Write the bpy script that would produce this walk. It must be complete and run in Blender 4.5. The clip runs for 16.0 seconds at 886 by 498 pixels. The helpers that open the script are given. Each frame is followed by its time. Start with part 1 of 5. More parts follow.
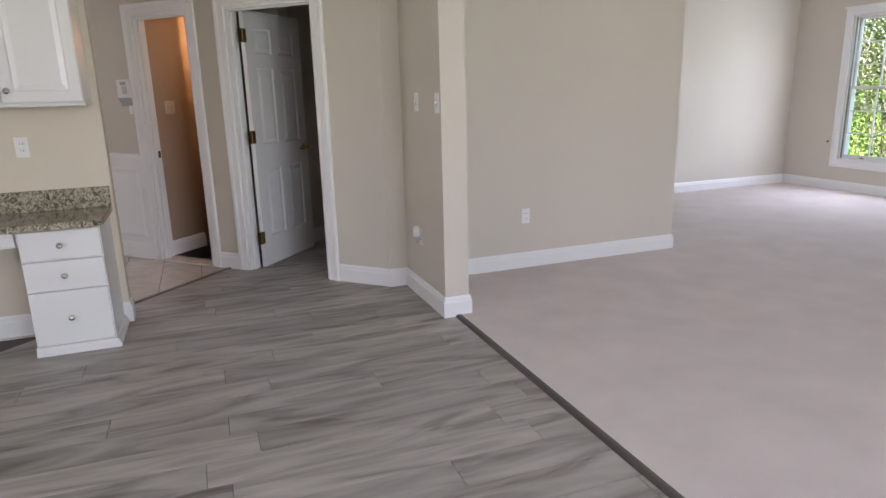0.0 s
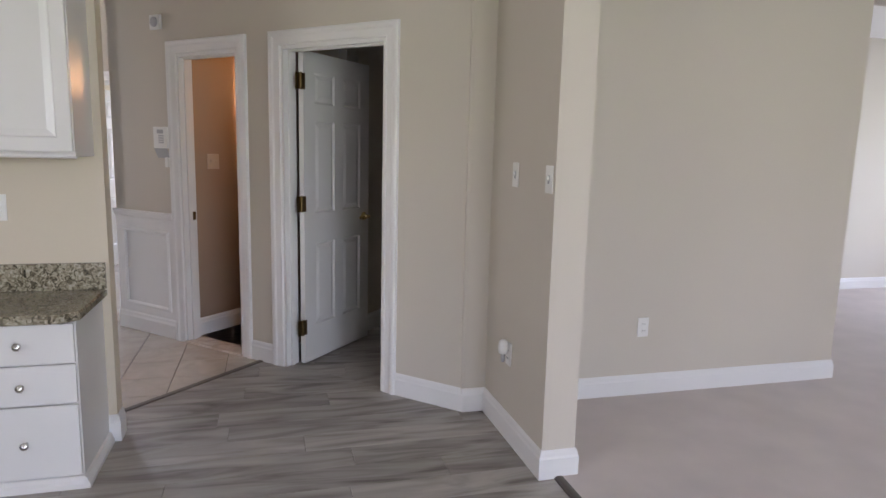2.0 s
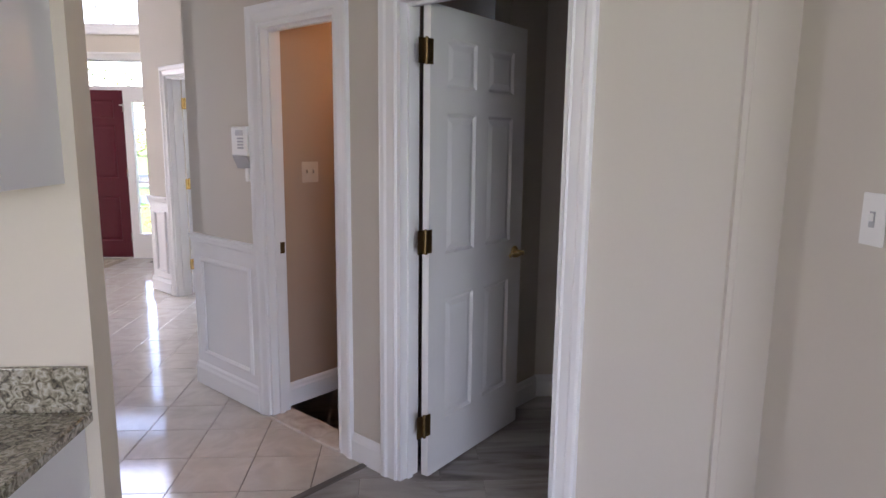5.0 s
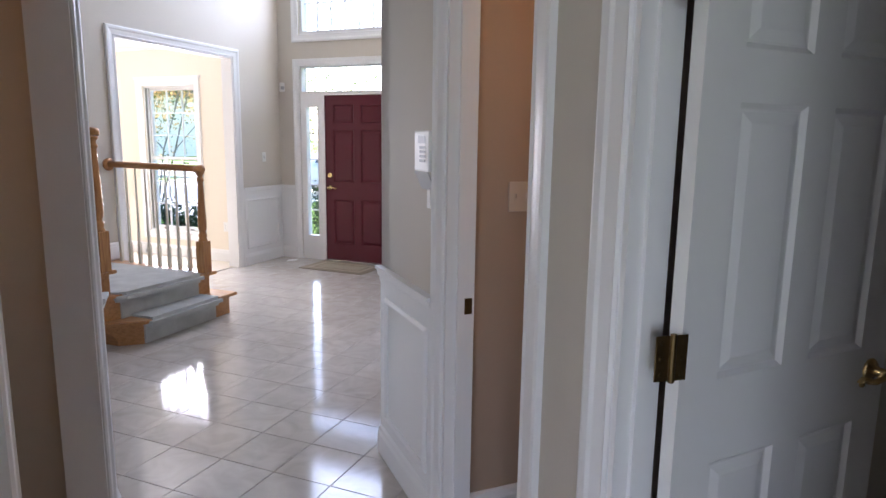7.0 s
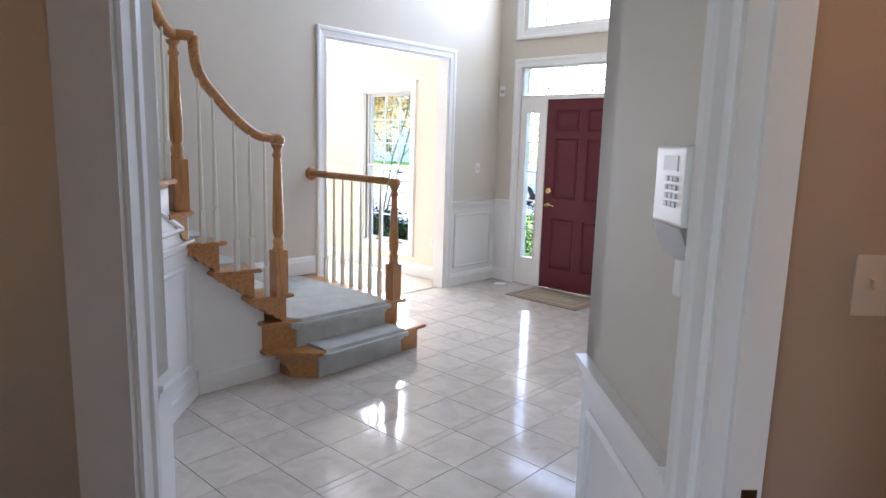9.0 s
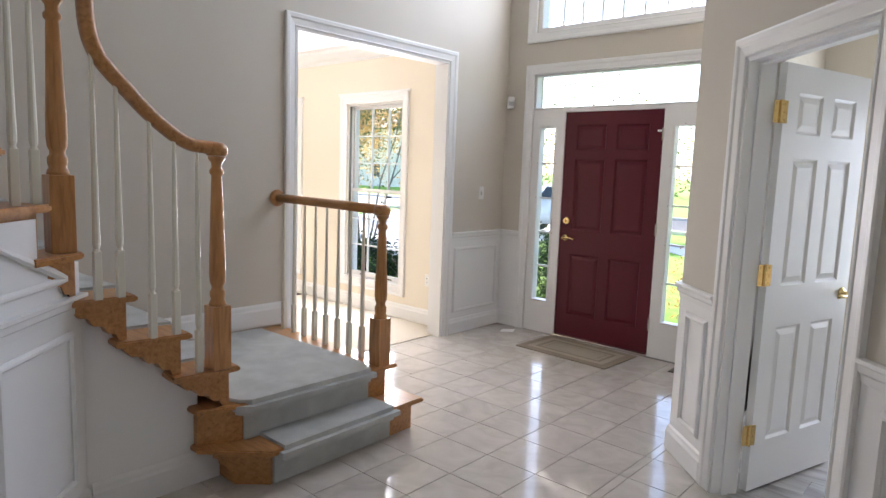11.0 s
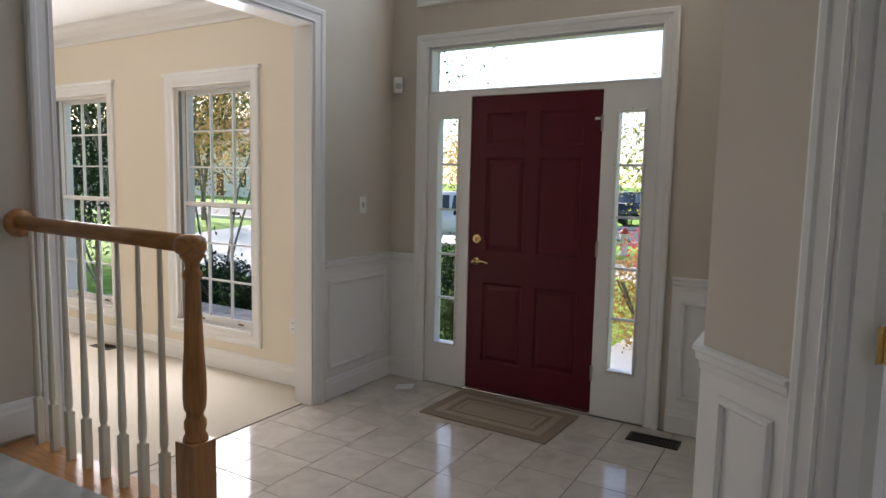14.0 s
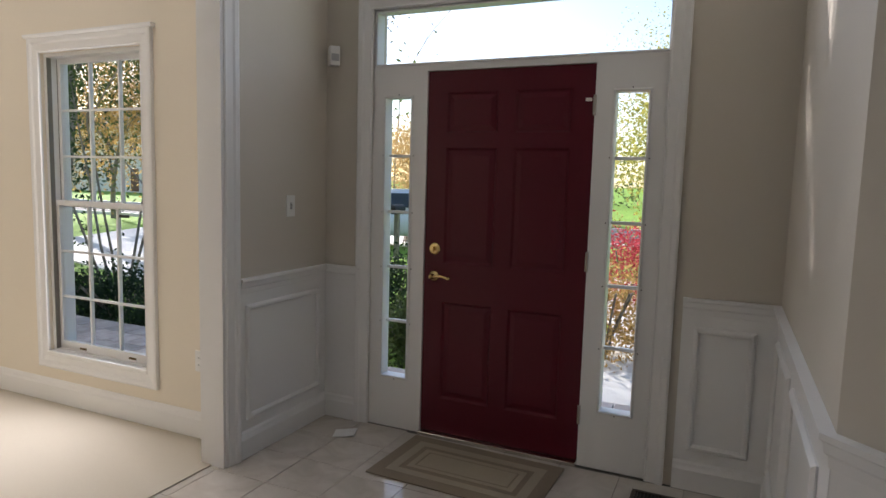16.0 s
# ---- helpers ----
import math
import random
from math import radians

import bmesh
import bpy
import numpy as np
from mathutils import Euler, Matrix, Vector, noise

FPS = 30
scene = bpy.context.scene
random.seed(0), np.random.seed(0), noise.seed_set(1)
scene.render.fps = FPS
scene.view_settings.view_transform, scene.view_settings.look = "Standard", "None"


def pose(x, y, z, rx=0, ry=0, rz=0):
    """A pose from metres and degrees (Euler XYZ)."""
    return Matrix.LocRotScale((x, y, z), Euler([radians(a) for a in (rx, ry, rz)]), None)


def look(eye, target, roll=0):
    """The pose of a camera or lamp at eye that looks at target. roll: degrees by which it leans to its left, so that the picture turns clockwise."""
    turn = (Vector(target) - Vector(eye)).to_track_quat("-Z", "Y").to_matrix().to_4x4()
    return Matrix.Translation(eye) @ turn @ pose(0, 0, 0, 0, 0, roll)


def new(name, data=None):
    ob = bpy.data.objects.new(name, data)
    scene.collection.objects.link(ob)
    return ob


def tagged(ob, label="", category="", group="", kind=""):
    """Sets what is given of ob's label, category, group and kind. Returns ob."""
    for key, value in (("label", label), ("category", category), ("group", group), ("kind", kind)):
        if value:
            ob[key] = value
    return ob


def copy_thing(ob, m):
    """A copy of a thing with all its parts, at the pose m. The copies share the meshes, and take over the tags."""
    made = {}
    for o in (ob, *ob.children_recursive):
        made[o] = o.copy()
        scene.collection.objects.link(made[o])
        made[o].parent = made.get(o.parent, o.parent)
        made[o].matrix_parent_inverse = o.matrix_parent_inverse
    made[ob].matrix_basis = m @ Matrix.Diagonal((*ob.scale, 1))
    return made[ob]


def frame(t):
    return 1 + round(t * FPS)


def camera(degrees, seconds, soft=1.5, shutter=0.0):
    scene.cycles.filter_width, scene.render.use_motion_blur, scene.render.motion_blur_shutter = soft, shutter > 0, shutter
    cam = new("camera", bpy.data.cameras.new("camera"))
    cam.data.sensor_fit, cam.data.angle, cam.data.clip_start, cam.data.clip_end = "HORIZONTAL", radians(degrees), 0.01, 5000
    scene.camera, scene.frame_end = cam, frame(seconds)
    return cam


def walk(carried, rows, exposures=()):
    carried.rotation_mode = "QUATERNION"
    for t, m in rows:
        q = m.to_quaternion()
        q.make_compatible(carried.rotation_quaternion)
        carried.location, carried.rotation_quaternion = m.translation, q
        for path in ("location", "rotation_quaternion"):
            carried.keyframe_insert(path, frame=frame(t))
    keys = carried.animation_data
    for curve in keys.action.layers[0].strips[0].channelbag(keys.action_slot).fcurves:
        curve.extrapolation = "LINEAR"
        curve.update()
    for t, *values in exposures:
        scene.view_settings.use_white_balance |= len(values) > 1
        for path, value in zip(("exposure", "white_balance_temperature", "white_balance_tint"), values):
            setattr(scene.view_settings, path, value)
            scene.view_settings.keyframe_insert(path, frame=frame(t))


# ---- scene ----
cam = camera(69.7, 16.0)
PATH = [
    (0, (0.298, 0.337, 1.409), (0.973, 2.156, 0.924), -1.5),
    (0.5, (0.325, 0.601, 1.438), (0.969, 2.453, 1.042), -1.3),
    (1, (0.346, 0.915, 1.485), (0.995, 2.777, 1.145), -0.4),
    (1.5, (0.421, 1.225, 1.439), (1.028, 3.107, 1.139), 0.9),
    (2, (0.496, 1.479, 1.444), (1.014, 3.387, 1.138), 1.4),
    (2.5, (0.513, 1.711, 1.444), (1.033, 3.618, 1.142), 1.9),
    (3, (0.512, 1.969, 1.464), (1.06, 3.863, 1.128), 2.2),
    (3.2, (0.503, 2.045, 1.465), (1.039, 3.941, 1.121), 2.2),
    (5.3, (0.637, 3.226, 1.51), (0.632, 5.198, 1.176), 0.8),
    (5.5, (0.68, 3.358, 1.518), (0.574, 5.327, 1.182), 0.9),
    (6, (0.708, 3.627, 1.542), (0.346, 5.561, 1.185), -0.0),
    (6.5, (0.694, 3.945, 1.554), (0.167, 5.839, 1.19), 0.7),
    (6.6, (0.698, 4.029, 1.554), (0.127, 5.91, 1.185), 0.0),
    (7, (0.722, 4.281, 1.525), (-0.029, 6.105, 1.19), 0.8),
    (7.5, (0.664, 4.534, 1.501), (-0.334, 6.234, 1.161), 0.4),
    (7.6, (0.638, 4.602, 1.519), (-0.395, 6.28, 1.175), 0.5),
    (8, (0.522, 4.761, 1.525), (-0.559, 6.409, 1.186), 2.0),
    (8.5, (0.401, 5.015, 1.518), (-0.793, 6.586, 1.193), 2.1),
    (9, (0.255, 5.256, 1.553), (-1.085, 6.704, 1.228), 1.6),
    (9.2, (0.178, 5.308, 1.541), (-1.177, 6.746, 1.227), 1.8),
    (11.3, (-0.714, 6.157, 1.499), (-2.018, 7.654, 1.258), 1.9),
    (11.5, (-0.781, 6.222, 1.502), (-2.063, 7.737, 1.252), 1.8),
    (12, (-0.978, 6.446, 1.473), (-2.199, 8.015, 1.253), 1.3),
    (12.5, (-1.143, 6.662, 1.474), (-2.303, 8.274, 1.237), 1.0),
    (13, (-1.312, 6.826, 1.467), (-2.414, 8.48, 1.247), 0.7),
    (13.5, (-1.478, 6.992, 1.465), (-2.502, 8.695, 1.236), 1.6),
    (14, (-1.596, 7.207, 1.468), (-2.607, 8.92, 1.26), 1.2),
    (14.5, (-1.71, 7.373, 1.485), (-2.711, 9.091, 1.27), 1.3),
    (15, (-1.887, 7.515, 1.491), (-2.822, 9.271, 1.28), 1.4),
    (15.5, (-2.058, 7.661, 1.492), (-2.899, 9.463, 1.283), 1.3),
    (16, (-2.141, 7.903, 1.458), (-2.955, 9.717, 1.247), 1.6),
]
EXPOSURES = [(0, 2.48, 6230, 24), (3, 2.45, 6080, 26), (5.5, 2.75, 5820, 29), (7, 2.45, 5650, 23), (8, 2.4, 5500, 22), (9, 2.60, 5540, 19), (11.5, 2.08, 6000, 19), (12, 1.98, 6000, 19), (12.5, 1.76, 6050, 19), (13, 1.54, 6100, 19), (13.5, 1.30, 6120, 19), (14, 1.12, 6140, 18), (15, 1.07, 6170, 17), (16, 0.96, 6170, 18)]
walk(cam, [(t, look(eye, target, roll)) for t, eye, target, roll in PATH], EXPOSURES)

# ---- light ----
world = bpy.data.worlds.new("World")
scene.world = world
world.use_nodes = True
wn = world.node_tree.nodes
sky = wn.new("ShaderNodeTexSky")
sky.sky_type = 'NISHITA'
sky.sun_disc = False
sky.sun_elevation = radians(26)
sky.sun_rotation = radians(-62)
wn["Background"].inputs["Strength"].default_value = 0.15
world.node_tree.links.new(sky.outputs[0], wn["Background"].inputs["Color"])

sun = new("sun", bpy.data.lights.new("sun", 'SUN'))
sun.data.energy, sun.data.angle, sun.data.color = 5.0, radians(0.6), (1.0, 0.94, 0.84)
sun.matrix_world = look((0, 0, 30), (0.88 * 10, -0.47 * 10, 30 - 4.6))


def window_lamp(name, eye, target, wide, high, watts, color):
    ob = new(name, bpy.data.lights.new(name, 'AREA'))
    ob.data.shape, ob.data.size, ob.data.size_y = 'RECTANGLE', wide, high
    ob.data.energy, ob.data.color = watts, color
    ob.matrix_world = look(eye, target)
    return ob


SKYBLUE = (0.86, 0.93, 1.0)
window_lamp("back_window_light", (2.6, -3.15, 1.5), (2.6, 0, 1.5), 3.2, 1.9, 21, (0.93, 0.95, 1.0))
# fill from the kitchen side, added to brighten the partition; no known window there
window_lamp("kitchen_side_fill", (-3.46, 0.40, 1.6), (0, 0.40, 1.5), 1.7, 1.2, 8, (1.0, 0.97, 0.90))
window_lamp("sunroom_window_light", (7.97, 5.77, 1.3), (5.0, 5.77, 1.3), 0.95, 1.7, 6.5, SKYBLUE)
window_lamp("upper_window_light", (-3.2, 11.05, 3.85), (-3.2, 8.0, 3.85), 1.5, 2.0, 13, SKYBLUE)
window_lamp("dining_window_light", (-5.56, 10.465, 1.24), (-5.56, 8.0, 1.24), 0.75, 1.7, 18, (1.0, 0.97, 0.92))
window_lamp("dining_window_light", (-7.28, 10.465, 1.24), (-7.28, 8.0, 1.24), 0.75, 1.7, 18, (1.0, 0.97, 0.92))
window_lamp("study_window_light", (-0.40, 11.57, 1.3), (-0.40, 9.0, 1.3), 1.6, 1.5, 11, SKYBLUE)

# ---- materials ----
MATS = {}


def mat(name, color, rough=0.6, metal=0.0, grain=0.06, scale=30.0, bump=0.0, bscale=200.0, spec=0.5, stain=0.04, sscale=1.3, coat=0.0):
    """A plain painted or moulded surface: fine grain, broad stain, soft relief."""
    if name in MATS:
        return MATS[name]
    m = bpy.data.materials.new(name)
    m.use_nodes = True
    nt = m.node_tree
    b = nt.nodes["Principled BSDF"]
    b.inputs["Roughness"].default_value = rough
    b.inputs["Metallic"].default_value = metal
    b.inputs["Specular IOR Level"].default_value = spec
    b.inputs["Coat Weight"].default_value = coat
    tc = nt.nodes.new("ShaderNodeTexCoord")
    n1 = nt.nodes.new("ShaderNodeTexNoise")
    n1.inputs["Scale"].default_value = scale
    n1.inputs["Detail"].default_value = 5
    n2 = nt.nodes.new("ShaderNodeTexNoise")
    n2.inputs["Scale"].default_value = sscale
    n2.inputs["Detail"].default_value = 3
    for n in (n1, n2):
        nt.links.new(tc.outputs["Object"], n.inputs["Vector"])
    val = nt.nodes.new("ShaderNodeMath")
    val.operation = 'MULTIPLY_ADD'
    val.inputs[1].default_value = 2 * grain
    val.inputs[2].default_value = 1 - grain - stain
    nt.links.new(n1.outputs[0], val.inputs[0])
    v2 = nt.nodes.new("ShaderNodeMath")
    v2.operation = 'MULTIPLY_ADD'
    v2.inputs[1].default_value = 2 * stain
    nt.links.new(n2.outputs[0], v2.inputs[0])
    nt.links.new(val.outputs[0], v2.inputs[2])
    hsv = nt.nodes.new("ShaderNodeHueSaturation")
    hsv.inputs["Color"].default_value = (*color, 1)
    nt.links.new(v2.outputs[0], hsv.inputs["Value"])
    nt.links.new(hsv.outputs[0], b.inputs["Base Color"])
    if bump:
        n3 = nt.nodes.new("ShaderNodeTexNoise")
        n3.inputs["Scale"].default_value = bscale
        n3.inputs["Detail"].default_value = 4
        nt.links.new(tc.outputs["Object"], n3.inputs["Vector"])
        bp = nt.nodes.new("ShaderNodeBump")
        bp.inputs["Strength"].default_value = bump
        bp.inputs["Distance"].default_value = 0.004
        nt.links.new(n3.outputs[0], bp.inputs["Height"])
        nt.links.new(bp.outputs[0], b.inputs["Normal"])
    MATS[name] = m
    return m


def ramp_mat(name, stops, scale, stretch=(1, 1, 1), rough=0.5, detail=8, bump=0.1, dist=1.2, vary=0.0, coat=0.0, coords="Object", rough2=None, spec=0.5):
    """A figured surface (wood, stone, leaves): stretched noise through a colour ramp, varied from piece to piece."""
    m = bpy.data.materials.new(name)
    m.use_nodes = True
    nt = m.node_tree
    b = nt.nodes["Principled BSDF"]
    b.inputs["Roughness"].default_value = rough
    b.inputs["Coat Weight"].default_value = coat
    b.inputs["Coat Roughness"].default_value = 0.12
    b.inputs["Specular IOR Level"].default_value = spec
    tc = nt.nodes.new("ShaderNodeTexCoord")
    oi = nt.nodes.new("ShaderNodeObjectInfo")
    mp = nt.nodes.new("ShaderNodeMapping")
    mp.inputs["Scale"].default_value = stretch
    nt.links.new(tc.outputs[coords], mp.inputs["Vector"])
    off = nt.nodes.new("ShaderNodeVectorMath")
    off.operation = 'SCALE'
    off.inputs[0].default_value = (37.0, 17.0, 53.0)
    nt.links.new(oi.outputs["Random"], off.inputs["Scale"])
    add = nt.nodes.new("ShaderNodeVectorMath")
    nt.links.new(mp.outputs[0], add.inputs[0])
    nt.links.new(off.outputs[0], add.inputs[1])
    n = nt.nodes.new("ShaderNodeTexNoise")
    n.inputs["Scale"].default_value = scale
    n.inputs["Detail"].default_value = detail
    n.inputs["Distortion"].default_value = dist
    nt.links.new(add.outputs[0], n.inputs["Vector"])
    r = nt.nodes.new("ShaderNodeValToRGB")
    while len(r.color_ramp.elements) < len(stops):
        r.color_ramp.elements.new(0.5)
    for e, (p, c) in zip(r.color_ramp.elements, stops):
        e.position, e.color = p, (*c, 1)
    nt.links.new(n.outputs[0], r.inputs[0])
    hsv = nt.nodes.new("ShaderNodeHueSaturation")
    nt.links.new(r.outputs[0], hsv.inputs["Color"])
    ma = nt.nodes.new("ShaderNodeMath")
    ma.operation = 'MULTIPLY_ADD'
    ma.inputs[1].default_value = 2 * vary
    ma.inputs[2].default_value = 1 - vary
    nt.links.new(oi.outputs["Random"], ma.inputs[0])
    nt.links.new(ma.outputs[0], hsv.inputs["Value"])
    nt.links.new(hsv.outputs[0], b.inputs["Base Color"])
    if rough2 is not None:
        mr = nt.nodes.new("ShaderNodeMapRange")
        mr.inputs["To Min"].default_value = rough
        mr.inputs["To Max"].default_value = rough2
        nt.links.new(n.outputs[0], mr.inputs["Value"])
        nt.links.new(mr.outputs[0], b.inputs["Roughness"])
    if bump:
        bp = nt.nodes.new("ShaderNodeBump")
        bp.inputs["Strength"].default_value = bump
        bp.inputs["Distance"].default_value = 0.003
        nt.links.new(n.outputs[0], bp.inputs["Height"])
        nt.links.new(bp.outputs[0], b.inputs["Normal"])
    MATS[name] = m
    return m


PAINT = mat("greige_wall_paint", (0.60, 0.555, 0.48), 0.7, grain=0.015, scale=60, bump=0.08, bscale=260, stain=0.03)
CREAM = mat("cream_wall_paint", (0.78, 0.715, 0.595), 0.7, grain=0.015, scale=60, bump=0.08, bscale=260, stain=0.03)
KCREAM = mat("cream_kitchen_paint", (0.66, 0.595, 0.48), 0.7, grain=0.015, scale=60, bump=0.08, bscale=260, stain=0.03)
POWDER = mat("tan_wall_paint", (0.38, 0.28, 0.205), 0.6, grain=0.02, scale=60, bump=0.08, bscale=260)
WHITE = mat("white_trim_paint", (0.80, 0.80, 0.79), 0.32, grain=0.01, scale=80, bump=0.03, bscale=90, stain=0.03)
CEIL = mat("ceiling_paint", (0.82, 0.81, 0.78), 0.85, grain=0.02, bump=0.1)
CABW = mat("white_cabinet_lacquer", (0.76, 0.76, 0.745), 0.28, grain=0.01, stain=0.02)
DOORW = mat("white_door_paint", (0.79, 0.785, 0.765), 0.35, grain=0.015, bump=0.06, bscale=70, stain=0.03)
MAROON = mat("maroon_door_paint", (0.088, 0.006, 0.015), 0.42, spec=0.28, grain=0.05, scale=40, bump=0.04, bscale=60, stain=0.06)
BRASS = mat("worn_brass", (0.74, 0.55, 0.24), 0.24, 1.0, grain=0.15, scale=120, stain=0.1, sscale=20)
BRONZE = mat("aged_brass_hinge", (0.17, 0.115, 0.05), 0.4, 1.0, grain=0.2, scale=90, stain=0.1, sscale=20)
CHROME = mat("satin_nickel", (0.62, 0.61, 0.58), 0.22, 1.0, grain=0.05)
PLASTIC = mat("white_plastic", (0.80, 0.80, 0.77), 0.35, grain=0.01)
GREYPL = mat("grey_plastic", (0.42, 0.43, 0.44), 0.4, grain=0.02)
ALMOND = mat("almond_plastic", (0.55, 0.46, 0.37), 0.4, grain=0.01)
DARK = mat("dark_slot", (0.02, 0.02, 0.02), 0.7)
# the side room's dimness is put into this dark brown base colour
DARKROOM = mat("brown_room_dimness", (0.20, 0.125, 0.08), 0.6, grain=0.03)
CARPET = mat("pale_pinkish_carpet", (0.71, 0.64, 0.615), 0.95, grain=0.16, scale=420, bump=0.9, bscale=380, spec=0.1, stain=0.13, sscale=3.2)
DCARPET = mat("cream_carpet", (0.58, 0.525, 0.43), 0.95, grain=0.12, scale=420, bump=0.8, bscale=380, spec=0.1, stain=0.04)
RUNNER = mat("grey_stair_carpet", (0.54, 0.55, 0.53), 0.95, grain=0.22, scale=300, bump=1.0, bscale=260, spec=0.1, stain=0.24, sscale=9)
BALW = mat("cream_baluster_paint", (0.74, 0.72, 0.62), 0.35, grain=0.02, stain=0.04)
PLANK = ramp_mat("grey_wood_plank", [(0.28, (0.15, 0.132, 0.116)), (0.42, (0.285, 0.262, 0.236)), (0.55, (0.38, 0.356, 0.328)), (0.78, (0.50, 0.475, 0.442))], 1.7, (0.8, 4.4, 4.4), 0.36, bump=0.08, dist=1.5, vary=0.15, rough2=0.55)
SEAM = mat("dark_floor_seam", (0.11, 0.10, 0.09), 0.8)
TILE = ramp_mat("polished_cream_tile", [(0.3, (0.50, 0.455, 0.40)), (0.55, (0.575, 0.53, 0.475)), (0.8, (0.64, 0.60, 0.545))], 5.0, (1, 1, 1), 0.07, bump=0.015, dist=1.5, vary=0.03, rough2=0.12)
GROUT = mat("beige_grout", (0.36, 0.33, 0.29), 0.9, grain=0.1)
OAK = ramp_mat("honey_oak", [(0.25, (0.30, 0.125, 0.035)), (0.5, (0.46, 0.215, 0.065)), (0.8, (0.56, 0.29, 0.105))], 6.0, (1.2, 9, 9), 0.32, bump=0.05, dist=0.6, vary=0.06, coat=0.3)
OAKV = ramp_mat("honey_oak_upright", [(0.25, (0.30, 0.125, 0.035)), (0.5, (0.45, 0.21, 0.065)), (0.8, (0.55, 0.285, 0.10))], 6.0, (9, 9, 1.0), 0.32, bump=0.05, dist=0.6, vary=0.06, coat=0.3)
GRANITE = ramp_mat("speckled_granite", [(0.32, (0.035, 0.033, 0.026)), (0.44, (0.17, 0.15, 0.10)), (0.54, (0.34, 0.31, 0.23)), (0.66, (0.50, 0.47, 0.38))], 42, (1, 1, 1), 0.12, detail=12, bump=0.0, dist=1.8, coat=0.4)
GLASS = bpy.data.materials.new("window_glass")
GLASS.use_nodes = True
gb = GLASS.node_tree.nodes["Principled BSDF"]
gb.inputs["Transmission Weight"].default_value = 1.0
gb.inputs["Roughness"].default_value = 0.0
gb.inputs["IOR"].default_value = 1.02
gb.inputs["Base Color"].default_value = (0.96, 0.98, 0.97, 1)


def emit(name, color, strength):
    m = bpy.data.materials.new(name)
    m.use_nodes = True
    b = m.node_tree.nodes["Principled BSDF"]
    b.inputs["Base Color"].default_value = (*color, 1)
    b.inputs["Emission Color"].default_value = (*color, 1)
    b.inputs["Emission Strength"].default_value = strength
    return m


# ---- mesh helpers ----
def put(name, bm, material, parent=None, label="", smooth=False, m=None):
    me = bpy.data.meshes.new(name)
    bmesh.ops.recalc_face_normals(bm, faces=bm.faces)
    if smooth:
        for f in bm.faces:
            f.smooth = True
    bm.to_mesh(me)
    bm.free()
    me.materials.append(material)
    ob = new(name, me)
    if parent is not None:
        ob.parent = parent
    if m is not None:
        ob.matrix_basis = m
    if label:
        ob["label"] = label
    return ob


def part(name, bm, material, parent, label="", smooth=False, m=None):
    return put(name, bm, material, parent, label, smooth, m)


def empty(name, m, label="", category="", group="", kind=""):
    ob = new(name)
    ob.empty_display_size = 0.1
    ob.matrix_world = m
    return tagged(ob, label, category, group, kind)


def box(bm, x0, y0, z0, x1, y1, z1, m=None, bevel=0.0):
    v = [bm.verts.new(p) for p in ((x0, y0, z0), (x1, y0, z0), (x1, y1, z0), (x0, y1, z0), (x0, y0, z1), (x1, y0, z1), (x1, y1, z1), (x0, y1, z1))]
    fs = [bm.faces.new([v[i] for i in q]) for q in ((0, 3, 2, 1), (4, 5, 6, 7), (0, 1, 5, 4), (1, 2, 6, 5), (2, 3, 7, 6), (3, 0, 4, 7))]
    if bevel:
        es = list({e for f in fs for e in f.edges})
        r = bmesh.ops.bevel(bm, geom=es, offset=bevel, segments=2, affect='EDGES', profile=0.6)
        v = list({w for f in r["faces"] for w in f.verts} | {w for w in v if w.is_valid})
    if m is not None:
        bmesh.ops.transform(bm, matrix=m, verts=[w for w in v if w.is_valid])
    return bm


def boxes(*rows, m=None, bevel=0.0):
    bm = bmesh.new()
    for r in rows:
        box(bm, *r, m=m, bevel=bevel)
    return bm


def prism(bm, poly, z0, z1):
    lo = [bm.verts.new((x, y, z0)) for x, y in poly]
    hi = [bm.verts.new((x, y, z1)) for x, y in poly]
    bm.faces.new(lo[::-1])
    bm.faces.new(hi)
    for i in range(len(poly)):
        j = (i + 1) % len(poly)
        bm.faces.new((lo[i], lo[j], hi[j], hi[i]))
    return bm


def lathe(bm, profile, seg=20, m=None):
    """Turned shape about z from (radius, z) rows."""
    rings = []
    for r, z in profile:
        rings.append([bm.verts.new((r * math.cos(2 * math.pi * i / seg), r * math.sin(2 * math.pi * i / seg), z)) for i in range(seg)])
    for a, b in zip(rings, rings[1:]):
        for i in range(seg):
            bm.faces.new((a[i], a[(i + 1) % seg], b[(i + 1) % seg], b[i]))
    bm.faces.new(rings[0][::-1])
    bm.faces.new(rings[-1])
    if m is not None:
        bmesh.ops.transform(bm, matrix=m, verts=[v for r in rings for v in r])
    return bm


def tube(bm, pts, section):
    """Sweeps a closed section of (across, up) along points; the section stays upright where the run is not vertical."""
    pts = [Vector(p) for p in pts]
    rings, last = [], None
    for i, p in enumerate(pts):
        d = (pts[min(i + 1, len(pts) - 1)] - pts[max(i - 1, 0)]).normalized()
        side = Vector((d.y, -d.x, 0))
        if side.length < 0.2 and last is not None:
            side = last
        side.normalize()
        last = side
        up = side.cross(d).normalized()
        rings.append([bm.verts.new(p + side * a + up * b) for a, b in section])
    n = len(section)
    for a, b in zip(rings, rings[1:]):
        for i in range(n):
            bm.faces.new((a[i], a[(i + 1) % n], b[(i + 1) % n], b[i]))
    bm.faces.new(rings[0][::-1])
    bm.faces.new(rings[-1])
    return bm


